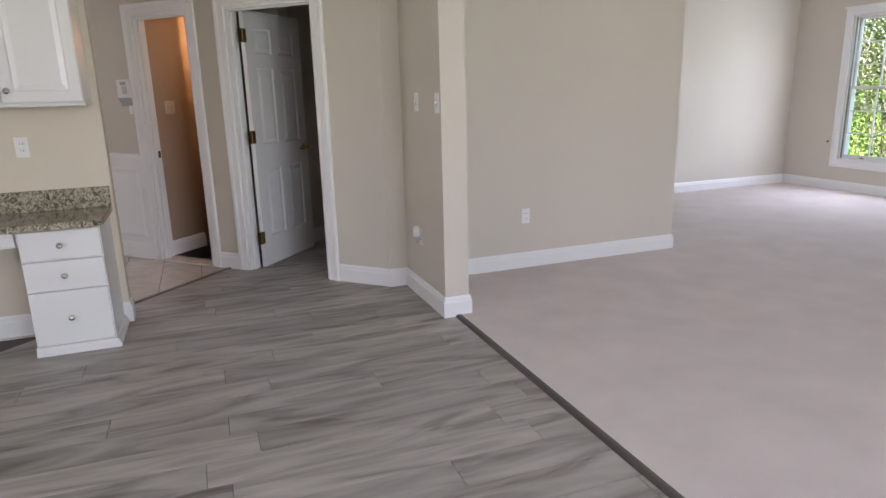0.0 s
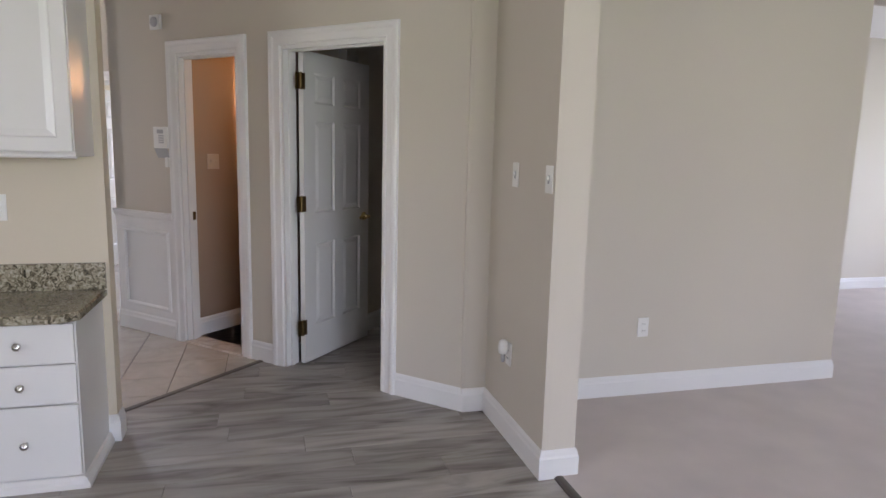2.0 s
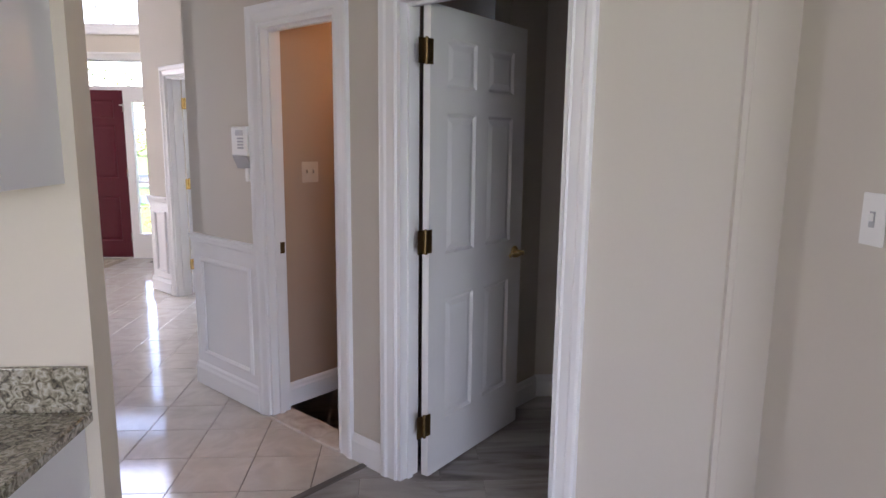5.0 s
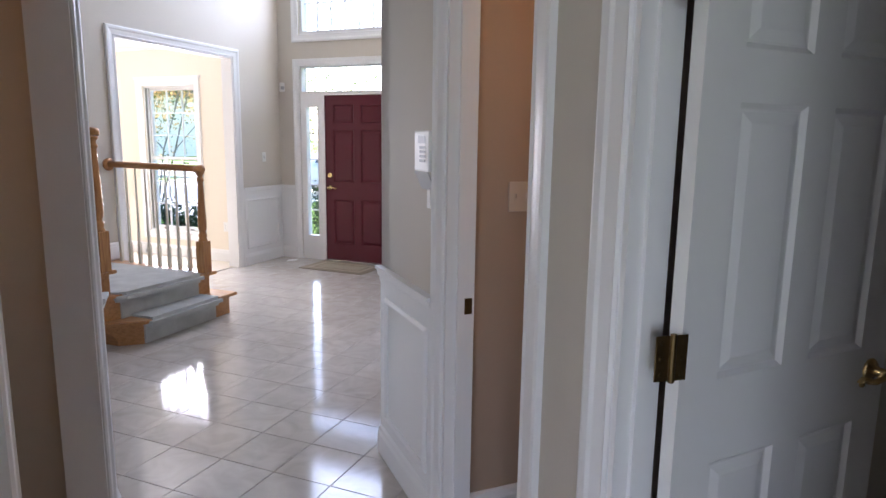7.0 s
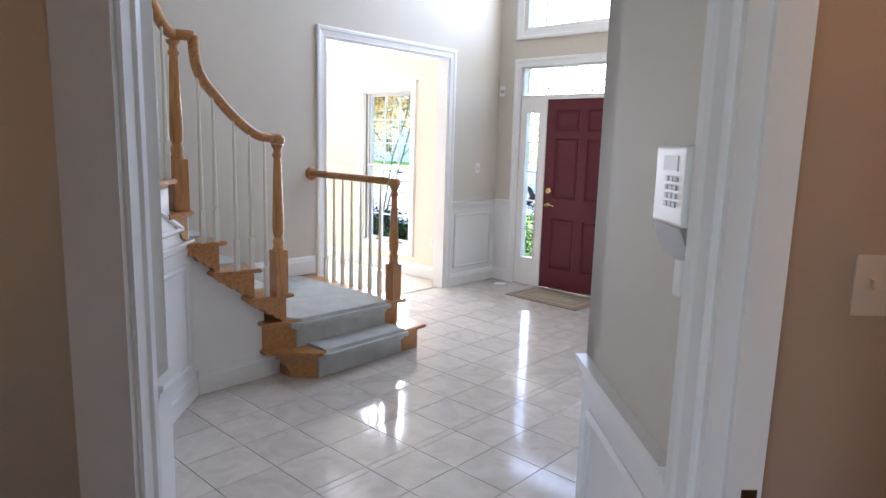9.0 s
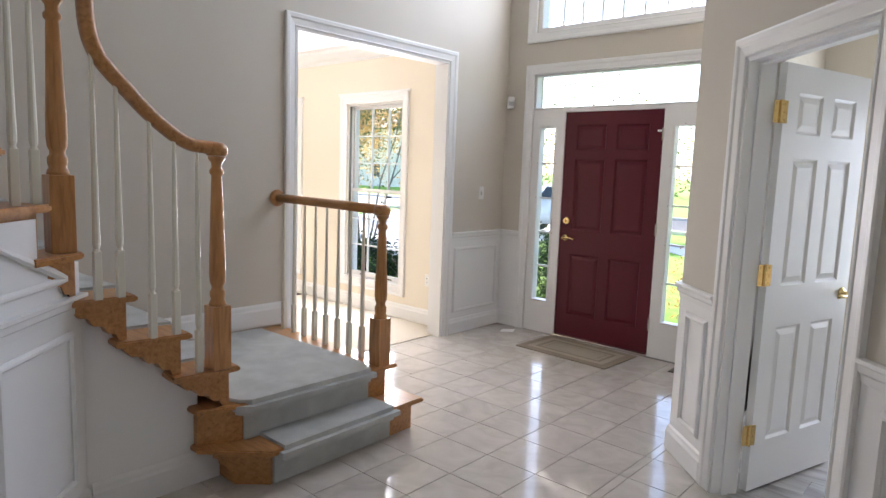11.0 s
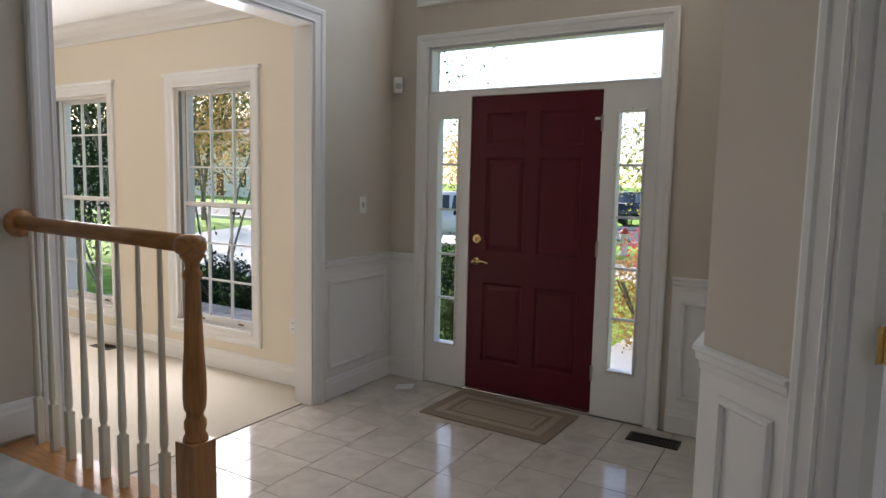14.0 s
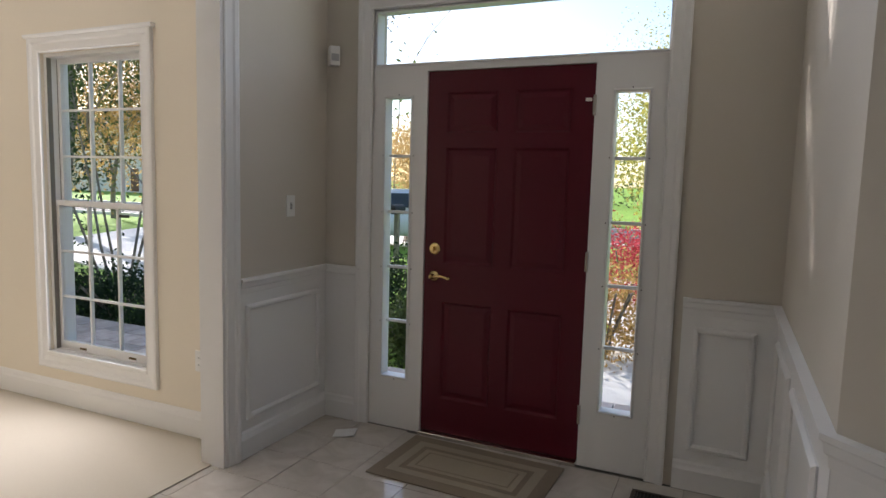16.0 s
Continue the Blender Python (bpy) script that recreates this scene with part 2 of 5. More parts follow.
def rnd(r, n=10):
    return [(r * math.cos(2 * math.pi * i / n), r * math.sin(2 * math.pi * i / n)) for i in range(n)]


def along(p0, p1, z=0.0):
    """Frame with x along p0 to p1; the room lies on the right, towards -y."""
    a = math.atan2(p1[1] - p0[1], p1[0] - p0[0])
    return pose(p0[0], p0[1], z, 0, 0, math.degrees(a))


def span(p0, p1):
    return math.hypot(p1[0] - p0[0], p1[1] - p0[1])


def wall_mesh(length, z0, z1, thick, holes=()):
    """Boxes round rectangular holes (u0, u1, za, zb), holes in order along the wall."""
    bm = bmesh.new()
    u = 0.0
    for u0, u1, za, zb in sorted(holes):
        if u0 > u + 1e-4:
            box(bm, u, 0, z0, u0, thick, z1)
        if za > z0 + 1e-4:
            box(bm, u0, 0, z0, u1, thick, za)
        if zb < z1 - 1e-4:
            box(bm, u0, 0, zb, u1, thick, z1)
        u = u1
    if u < length - 1e-4:
        box(bm, u, 0, z0, length, thick, z1)
    bmesh.ops.remove_doubles(bm, verts=bm.verts, dist=1e-5)
    return bm


def wall(name, p0, p1, z0, z1, material, thick=0.12, holes=(), label=""):
    ob = put(name, wall_mesh(span(p0, p1), z0, z1, thick, holes), material, m=along(p0, p1))
    return tagged(ob, label or "smooth painted interior wall", "wall", kind="structure")


def sweep(bm, path, profile, closed=False, m=None):
    """Mitred moulding on a wall: path rows (u, z, du, dz), profile rows (outwards, proud)."""
    rings = []
    for u, z, du, dz in path:
        rings.append([bm.verts.new((u + du * o, -d, z + dz * o)) for o, d in profile])
    n = len(profile)
    pairs = list(zip(rings, rings[1:])) + ([(rings[-1], rings[0])] if closed else [])
    for a, b in pairs:
        for i in range(n):
            bm.faces.new((a[i], a[(i + 1) % n], b[(i + 1) % n], b[i]))
    if not closed:
        bm.faces.new(rings[0])
        bm.faces.new(rings[-1][::-1])
    if m is not None:
        bmesh.ops.transform(bm, matrix=m, verts=[v for r in rings for v in r])
    return bm


def run(bm, u0, u1, z, profile, m=None, ends=(0, 0)):
    """Straight moulding along a wall: profile rows (proud, height); ends: mitre slope at either end."""
    a = [bm.verts.new((u0 + ends[0] * d, -d, z + h)) for d, h in profile]
    b = [bm.verts.new((u1 + ends[1] * d, -d, z + h)) for d, h in profile]
    n = len(profile)
    for i in range(n):
        bm.faces.new((a[i], a[(i + 1) % n], b[(i + 1) % n], b[i]))
    bm.faces.new(a[::-1])
    bm.faces.new(b)
    if m is not None:
        bmesh.ops.transform(bm, matrix=m, verts=a + b)
    return bm


CASING = [(0.0, 0.0), (0.0, 0.010), (0.006, 0.016), (0.014, 0.012), (0.050, 0.017), (0.060, 0.024), (0.080, 0.026), (0.090, 0.022), (0.090, 0.0)]
BASE = [(0.0, 0.0), (0.016, 0.0), (0.016, 0.095), (0.012, 0.105), (0.010, 0.120), (0.004, 0.133), (0.0, 0.133)]
CHAIR = [(0.0, -0.075), (0.010, -0.070), (0.012, -0.045), (0.022, -0.035), (0.026, -0.012), (0.034, -0.006), (0.034, 0.008), (0.0, 0.008)]
PANELM = [(0.0, 0.0), (0.0, 0.006), (0.010, 0.016), (0.020, 0.017), (0.026, 0.010), (0.030, 0.008), (0.030, 0.0)]
CROWN = [(0.0, 0.0), (0.012, 0.0), (0.018, 0.025), (0.05, 0.055), (0.075, 0.10), (0.105, 0.125), (0.11, 0.15), (0.0, 0.15)]


def casing(p0, p1, u0, u1, ztop, profile=None, z0=0.0, m=None):
    """Door casing round an opening on the face of a wall."""
    bm = sweep(bmesh.new(), [(u0, z0, -1, 0), (u0, ztop, -1, 1), (u1, ztop, 1, 1), (u1, z0, 1, 0)], profile or CASING)
    return tagged(put("door_casing_trim", bm, WHITE, m=m if m is not None else along(p0, p1)), "white painted moulded door casing", "trim", kind="structure")


def lining(p0, p1, u0, u1, ztop, thick, material=None, stop=True):
    """Jambs and head inside an opening, with the door stop."""
    t = 0.018
    rows = [(u0, -0.004, 0, u0 + t, thick + 0.004, ztop), (u1 - t, -0.004, 0, u1, thick + 0.004, ztop), (u0 + t, -0.004, ztop - t, u1 - t, thick + 0.004, ztop)]
    if stop:
        s = 0.030
        rows += [(u0 + t, thick * 0.35, 0, u0 + s, thick * 0.62, ztop - t), (u1 - s, thick * 0.35, 0, u1 - t, thick * 0.62, ztop - t), (u0 + s, thick * 0.35, ztop - s, u1 - s, thick * 0.62, ztop - t)]
    return tagged(put("door_jamb_trim", boxes(*rows), material or WHITE, m=along(p0, p1)), "white painted door jamb with stop", "trim", kind="structure")


def baseboard(p0, p1, u0=0.0, u1=None, profile=None, ends=(0, 0), z=0.0):
    u1 = span(p0, p1) if u1 is None else u1
    return tagged(put("baseboard", run(bmesh.new(), u0, u1, z, profile or BASE, ends=ends), WHITE, m=along(p0, p1)), "white painted moulded baseboard", "baseboard", kind="structure")


def wainscot(p0, p1, u0, u1, panels, z0=0.0, top=0.935, ends=(0, 0)):
    """White dado: board, raised panels framed by moulding, chair rail and base."""
    m = along(p0, p1)
    bm = boxes((u0, -0.006, z0, u1, 0, top - 0.06))
    run(bm, u0, u1, top, CHAIR, ends=ends)
    run(bm, u0, u1, z0 + 0.004, [(0.006, 0.0), (0.024, 0.0), (0.024, 0.10), (0.018, 0.115), (0.015, 0.13), (0.006, 0.14)], ends=ends)
    dado = tagged(put("wainscot_trim", bm, WHITE, m=m), "white wainscot with chair rail and framed panels", "wainscot", kind="structure")
    for a, b in panels:
        bm = sweep(bmesh.new(), [(a, z0 + 0.2, 1, 1), (a, top - 0.13, 1, -1), (b, top - 0.13, -1, -1), (b, z0 + 0.2, -1, 1)], [(o, d + 0.006) for o, d in PANELM], closed=True)
        part("panel", bm, WHITE, dado)
    return dado


def floor_slab(name, poly, z0, z1, material, label):
    return tagged(put(name, prism(bmesh.new(), poly, z0, z1), material), label, "floor", kind="structure")


# ---- structure: kitchen and family room ----
H1, H2 = 2.74, 5.4
D0, D1 = (-0.672, 6.908), (1.518, 4.718)


PW = (0.775, 1.366)      # powder room door
CL = (1.752, 2.546)       # closet door
wall("wall_diagonal", D0, D1, 0, H1, PAINT, 0.105, [(PW[0], PW[1], 0, 2.055), (CL[0], CL[1], 0, 2.055)], "greige painted diagonal wall with two doorways")
casing(D0, D1, PW[0], PW[1], 2.055)
casing(D0, D1, CL[0], CL[1], 2.055)
lining(D0, D1, PW[0], PW[1], 2.055, 0.105)
lining(D0, D1, CL[0], CL[1], 2.055, 0.105)
baseboard(D0, D1, PW[1] + 0.092, CL[0] - 0.092)
baseboard(D0, D1, CL[1] + 0.092, span(D0, D1), ends=(0, 0.41))
wall("wall_return", (1.5, 4.72), (1.64, 4.72), 0, H1, PAINT, 0.14, label="narrow greige wall return")
baseboard((1.5, 4.72), (1.64, 4.72), ends=(0.41, -1))
wall("wall_stub", (1.64, 4.80), (1.64, 3.93), 0, H1, PAINT, 0.16, label="greige partition wall end beside the carpet")
baseboard((1.64, 4.72), (1.64, 3.93), ends=(1, 1))
baseboard((1.64, 3.93), (1.80, 3.93), ends=(-1, 1))
baseboard((1.80, 3.93), (1.80, 4.737), ends=(-1, -1))
wall("wall_family", (1.80, 4.737), (4.07, 4.737), 0, H1, PAINT, 0.12, label="greige family room wall with baseboard")
baseboard((1.80, 4.737), (4.07, 4.737), ends=(1, 1))
wall("wall_header", (4.07, 4.737), (8.0, 4.737), 2.42, H1, PAINT, 0.12, label="greige drop header over wide opening")
wall("wall_sunroom_side", (4.07, 4.862), (4.07, 7.1), 0, H1, PAINT, 0.12)
wall("wall_sunroom", (4.07, 7.1), (8.0, 7.1), 0, H1, PAINT, 0.12, label="pale sunlit wall of the far room")
baseboard((4.07, 7.1), (8.0, 7.1))
wall("wall_sunroom_window", (8.0, 7.1), (8.0, -3.2), 0, H1, PAINT, 0.16, [(0.80, 1.86, 0.40, 2.17), (2.2, 3.26, 0.40, 2.17)], "pale wall with tall windows")
baseboard((8.0, 7.1), (8.0, -3.2))
wall("wall_back", (8.0, -3.2), (-3.5, -3.2), 0, H1, PAINT, 0.16, [(3.7, 7.1, 0.5, 2.5)])
# the opening is made up, to hold the added side fill
wall("wall_kitchen_side", (-3.5, -3.2), (-3.5, 4.73), 0, H1, PAINT, 0.12, [(2.7, 4.5, 0.95, 2.25)])
KW = ((-3.5, 4.73), (-0.248, 4.73))
wall("wall_kitchen", *KW, 0, H1, KCREAM, 0.10, label="cream kitchen wall behind the built-in desk")
baseboard(KW[0], KW[1], 3.215, span(*KW), ends=(0, 1))
baseboard(KW[0], KW[1], 0, 2.84)
baseboard((-0.248, 4.73), (-0.248, 4.83), ends=(-1, 0))
L0, L1 = (-0.28, 4.86), (-1.37, 5.95)
LO = (0.123, 1.330)
wall("wall_passage", L0, L1, 0, H1, PAINT, 0.12, [(LO[0], LO[1], 0, 2.055)], "greige diagonal passage wall with cased opening")
casing(L0, L1, LO[0], LO[1], 2.055)
lining(L0, L1, LO[0], LO[1], 2.055, 0.12, stop=False)
wainscot(L0, L1, LO[1] + 0.092, span(L0, L1), [])

# ---- structure: foyer, two storeys high ----
FL = ((-4.36, 6.66), (-4.36, 11.11))
DO = (8.68 - 6.66, 10.26 - 6.66)
wall("wall_foyer_left", *FL, 0, H2, PAINT, 0.14, [(DO[0], DO[1], 0, 2.43)], "tall greige foyer wall with wide cased opening")
casing(*FL, DO[0], DO[1], 2.43)
lining(*FL, DO[0], DO[1], 2.43, 0.14, stop=False)
casing(None, None, 0, DO[1] - DO[0], 2.43, m=along((-4.50, 10.26), (-4.50, 8.68)))
wainscot(*FL, DO[1] + 0.092, span(*FL), [(DO[1] + 0.14, span(*FL) - 0.07)], ends=(0, -1))
BASE5 = [(d, h * 1.15) for d, h in BASE]
baseboard(*FL, 7.54 - 6.66, DO[0] - 0.092, z=0.395, profile=BASE5)
FR = ((-4.36, 11.11), (-1.9, 11.11))
U0, U1 = 0.310, 1.920
wall("wall_front", *FR, 0, H2, PAINT, 0.16, [(U0, U1, 0, 4.9)], "tall greige entry wall round the front door")
tagged(put("wall_front_band", boxes((U0, 0, 2.425, U1, 0.16, 2.785)), PAINT, m=along(*FR)), "greige wall band between transom and upper window", "wall", kind="structure")
wainscot(*FR, 0, 0.25, [], ends=(1, 0))
wainscot(*FR, 2.045, span(*FR), [(2.10, span(*FR) - 0.09)], ends=(0, -1))
RW = ((-1.9, 11.11), (-1.9, 9.46))
wall("wall_foyer_right", *RW, 0, H2, PAINT, 0.12, label="greige foyer side wall above wainscot")
wainscot(*RW, 0, span(*RW), [(0.12, 0.72), (0.84, 1.50)], ends=(1, 0.41))
SD = ((-1.9, 9.46), (-0.02, 7.58))
SO = (0.486, 1.306)
wall("wall_study", *SD, 0, H2, PAINT, 0.12, [(SO[0], SO[1], 0, 2.045)], "greige diagonal wall with study doorway")
casing(*SD, SO[0], SO[1], 2.045)
lining(*SD, SO[0], SO[1], 2.045, 0.12)
wainscot(*SD, 0, SO[0] - 0.092, [(0.10, SO[0] - 0.15)], ends=(-0.41, 0))
wainscot(*SD, SO[1] + 0.092, span(*SD), [(SO[1] + 0.2, span(*SD) - 0.1)])
wall("wall_alcove", (-0.02, 7.56), (-0.672, 6.908), 0, H2, PAINT, 0.12)
wainscot(D0, D1, 0, PW[0] - 0.092, [(0.09, PW[0] - 0.15)], ends=(0, 0))
wall("wall_passage_end", (-1.37, 5.95), (-2.51, 4.81), 0, H2, PAINT, 0.12)
wall("wall_stair", (-2.51, 4.81), (-4.36, 6.66), 0, H2, PAINT, 0.12, label="tall greige wall behind the stairs")
wall("wall_foyer_header", (-0.69, 6.89), (-1.37, 5.95), 2.5, H2, PAINT, 0.12)

# ---- structure: dining room ----
DW = ((-9.2, 10.47), (-4.50, 10.47))
W1, W2 = (-5.98 + 9.2, -5.135 + 9.2), (-7.71 + 9.2, -6.85 + 9.2)
wall("wall_dining_front", *DW, 0, H1, CREAM, 0.16, [(W2[0], W2[1], 0.32, 2.155), (W1[0], W1[1], 0.32, 2.155)], "cream dining room wall with two windows")
baseboard(*DW, profile=BASE5)
wall("wall_dining_left", (-9.2, 6.8), (-9.2, 10.47), 0, H1, CREAM, 0.12)
wall("wall_dining_back", (-4.50, 6.8), (-9.2, 6.8), 0, H1, CREAM, 0.12)
skin = put("wall_dining_right", wall_mesh(10.47 - 6.8, 0, H1, 0.012, [(10.47 - 10.26, 10.47 - 8.68, 0, 2.43)]), CREAM, m=along((-4.512, 10.47), (-4.512, 6.8)))
tagged(skin, "cream painted dining room side wall", "wall", kind="structure")
bm = bmesh.new()
run(bm, 0, span(*DW), 2.59, CROWN, m=along(*DW))
run(bm, 0, 3.67, 2.59, CROWN, m=along((-9.2, 6.8), (-9.2, 10.47)))
tagged(put("crown_trim", bm, WHITE), "white crown moulding below the ceiling", "trim", kind="structure")

# ---- structure: study, powder room, closet, dark side room ----
ST = ((-1.78, 11.6), (2.4, 11.6))
wall("wall_study_front", *ST, 0, H1, CREAM, 0.16, [(0.48, 2.28, 0.42, 2.1)], "cream study wall with wide window")
baseboard(*ST)
wall("wall_study_left", (-1.78, 9.5), (-1.78, 11.6), 0, H1, CREAM, 0.05)
wall("wall_study_right", (2.4, 11.6), (2.4, 7.7), 0, H1, CREAM, 0.12)
wall("wall_study_back", (2.4, 7.7), (0.05, 7.7), 0, H1, CREAM, 0.12)
wall("wall_powder_left", (-0.10, 6.47), (0.225, 6.795), 0, 2.44, POWDER, 0.10, label="tan powder room wall with light switch")
baseboard((-0.10, 6.47), (0.225, 6.795), ends=(0, 1))
wall("wall_powder_recess", (0.225, 6.795), (0.085, 6.935), 0, 2.44, POWDER, 0.08)
wall("wall_powder_niche", (0.085, 6.935), (0.48, 7.33), 0, 2.44, POWDER, 0.10)
wall("wall_powder_back", (0.48, 7.33), (1.10, 6.71), 0, 2.44, POWDER, 0.10)
wall("wall_powder_right", (1.10, 6.71), (0.40, 6.01), 0, 2.44, POWDER, 0.08)
wall("wall_closet_left", (1.13, 6.345), (1.37, 6.585), 0, 2.44, PAINT, 0.10)
baseboard((1.13, 6.345), (1.37, 6.585))
wall("wall_closet_recess", (0.45, 5.95), (0.94, 6.44), 0, 2.44, PAINT, 0.03)
wall("wall_closet_back", (1.37, 6.60), (3.9, 6.60), 0, 2.44, PAINT, 0.10)
baseboard((1.37, 6.60), (3.9, 6.60))
wall("wall_closet_right", (3.9, 6.6), (3.9, 4.86), 0, 2.44, PAINT, 0.10)
# side room walls, coloured dark brown to stand for the poor light inside
wall("wall_dark_room", (-2.30, 4.87), (-1.46, 5.71), 0, 2.44, DARKROOM, 0.03, label="side room wall with its dimness put into the brown colour")
wall("wall_dark_room_back", (-0.40, 4.86), (-2.30, 4.86), 0, 2.44, DARKROOM, 0.02, label="side room wall with its dimness put into the brown colour")

# ---- ceilings ----
def ceiling(name, poly, z, material=CEIL):
    return tagged(put(name, prism(bmesh.new(), poly, z, z + 0.1), material), "flat white painted ceiling", "ceiling", kind="structure")


ceiling("ceiling_kitchen", [(-3.6, -3.3), (8.1, -3.3), (8.1, 7.2), (4.1, 7.2), (4.1, 4.8), (1.5, 4.8), (-0.69, 6.99), (-1.42, 5.97), (-0.3, 4.83), (-3.6, 4.83)], H1)
ceiling("ceiling_foyer", [(-4.5, 4.6), (0.1, 4.6), (0.1, 7.7), (-1.8, 9.6), (-1.8, 11.2), (-4.5, 11.2)], H2)
ceiling("ceiling_dining", [(-9.3, 6.7), (-4.5, 6.7), (-4.5, 10.6), (-9.3, 10.6)], H1)
ceiling("ceiling_study", [(-1.78, 9.5), (0.1, 7.6), (2.5, 7.6), (2.5, 11.7), (-1.78, 11.7)], H1)
ceiling("ceiling_closets", [(0.0, 6.32), (1.62, 4.75), (4.0, 4.86), (4.0, 6.65), (1.5, 6.65), (0.6, 7.3), (-0.3, 6.5)], 2.44)
ceiling("ceiling_dark_room", [(-0.36, 4.84), (-1.42, 5.90), (-2.4, 4.84)], 2.44)

# ---- floors ----
floor_slab("floor_base", [(-9.4, -3.4), (8.2, -3.4), (8.2, 11.75), (-1.78, 11.75), (-1.78, 11.22), (-4.5, 11.22), (-4.5, 10.6), (-9.4, 10.6)], -0.30, -0.012, SEAM, "concrete subfloor under the rooms")
floor_slab("floor_carpet", [(1.735, -3.2), (8.0, -3.2), (8.0, 7.1), (4.07, 7.1), (4.07, 4.737), (1.735, 4.737)], -0.012, 0.010, CARPET, "pale pinkish wall-to-wall carpet")
floor_slab("floor_dining_carpet", [(-9.2, 6.8), (-4.438, 6.8), (-4.438, 10.47), (-9.2, 10.47)], -0.012, 0.006, DCARPET, "cream wall-to-wall dining room carpet")
bm = bmesh.new()
run(bm, 0, 7.13, 0.0, [(-0.02, 0.0), (0.02, 0.0), (0.016, 0.008), (0.006, 0.013), (-0.006, 0.013), (-0.02, 0.010)])
tagged(put("carpet_edge_trim", bm, mat("dark_metal_strip", (0.10, 0.085, 0.075), 0.5, 0.3), m=along((1.72, 3.93), (1.72, -3.2))), "dark metal strip between plank floor and carpet", "trim", kind="structure")


# ---- doors ----
def lever(parent, m, material, name="door_handle"):
    """Round rose with a curled lever, standing out along -y."""
    bm = lathe(bmesh.new(), [(0.030, 0.0), (0.031, 0.004), (0.026, 0.010), (0.014, 0.014), (0.011, 0.045), (0.013, 0.052), (0.010, 0.056)], 18, pose(0, 0, 0, 90))
    pts = [(0.0, -0.048, 0), (0.03, -0.052, 0.004), (0.06, -0.052, 0.008), (0.09, -0.050, 0.002), (0.108, -0.048, -0.006), (0.116, -0.046, 0.002), (0.108, -0.046, 0.009)]
    tube(bm, pts, rnd(0.008, 8))
    return part(name, bm, material, parent, smooth=True, m=m)


def hinge(parent, m, material):
    bm = boxes((-0.038, -0.003, -0.05, 0.0, 0.0, 0.05), (0.0, -0.003, -0.05, 0.038, 0.0, 0.05), bevel=0.0012)
    lathe(bm, [(0.006, -0.052), (0.0075, -0.05), (0.0075, 0.05), (0.006, 0.054)], 10, Matrix.Translation((0, -0.006, 0)))
    for sx in (-0.025, 0.025):
        for sz in (-0.035, 0.0, 0.035):
            lathe(bm, [(0.005, 0), (0.004, 0.002)], 8, pose(sx, -0.003, sz, 90))
    return part("hinge", bm, material, parent, m=m)


def six_panel(name, m, w, h, material, label, t=0.036, kind="structure", rows=None):
    """Door leaf standing from x 0 to w, thickness from y 0 to t, with six raised panels on both faces."""
    door = empty(name, m, label, "door", kind=kind)
    s, c = 0.115, 0.095
    pw = (w - 2 * s - c) / 2
    rows = rows or [(0.24, 0.80), (1.00, 1.60), (1.71, h - 0.125)]
    bm = boxes((0, 0, 0, s, t, h), (w - s, 0, 0, w, t, h), (s + pw, 0, 0, s + pw + c, t, h))
    zs = [0.0] + [z for r in rows for z in r] + [h]
    for z0, z1 in zip(zs[::2], zs[1::2]):
        for x0 in (s, s + pw + c):
            box(bm, x0, 0, z0, x0 + pw, t, z1)
    bmesh.ops.remove_doubles(bm, verts=bm.verts, dist=1e-5)
    part("leaf", bm, material, door)
    for z0, z1 in rows:
        for x0 in (s, s + pw + c):
            bm = boxes((x0, 0.010, z0, x0 + pw, t - 0.010, z1))
            for sign, base, top in ((1, 0.010, 0.003), (-1, t - 0.010, t - 0.003)):
                a, b = 0.018, 0.042
                ring = []
                for k, y in ((a, base), (b, top)):
                    ring.append([bm.verts.new(p) for p in ((x0 + k, y, z0 + k), (x0 + pw - k, y, z0 + k), (x0 + pw - k, y, z1 - k), (x0 + k, y, z1 - k))])
                for i in range(4):
                    bm.faces.new((ring[0][i], ring[0][(i + 1) % 4], ring[1][(i + 1) % 4], ring[1][i]))
                bm.faces.new(ring[1])
                y0, y1 = (0.0, 0.010) if sign > 0 else (t, t - 0.010)
                lip = []
                for k, y in ((0.0, y0), (0.012, y1)):
                    lip.append([bm.verts.new(p) for p in ((x0 + k, y, z0 + k), (x0 + pw - k, y, z0 + k), (x0 + pw - k, y, z1 - k), (x0 + k, y, z1 - k))])
                for i in range(4):
                    bm.faces.new((lip[0][i], lip[0][(i + 1) % 4], lip[1][(i + 1) % 4], lip[1][i]))
            part("panel", bm, material, door)
    return door


# closet door, hinged at the left jamb, swung into the closet
closet_door = six_panel("door_2", pose(0.699, 5.670, 0.012, 0, 0, 49), 0.762, 2.03, DOORW, "white six-panel closet door standing open")
lever(closet_door, pose(0.695, 0.0, 0.935, 0, 180, 0), BRASS)
lever(closet_door, pose(0.695, 0.036, 0.935, 180, 0, 0), BRASS)
for z in (0.25, 1.07, 1.84):
    hinge(closet_door, pose(-0.030, 0.000, z, 0, 0, -12), BRONZE)

# study door
sx, sy = SD[0][0] + (SO[0] + 0.03) / math.sqrt(2) + 0.11 / math.sqrt(2), SD[0][1] - (SO[0] + 0.03) / math.sqrt(2) + 0.11 / math.sqrt(2)
study_door = six_panel("door_3", pose(sx + 0.036, sy + 0.050, 0.012, 0, 0, 73), 0.725, 2.02, DOORW, "white six-panel study door with brass hinges, open")
lever(study_door, pose(0.663, 0.0, 0.93, 0, 180, 0), BRASS)
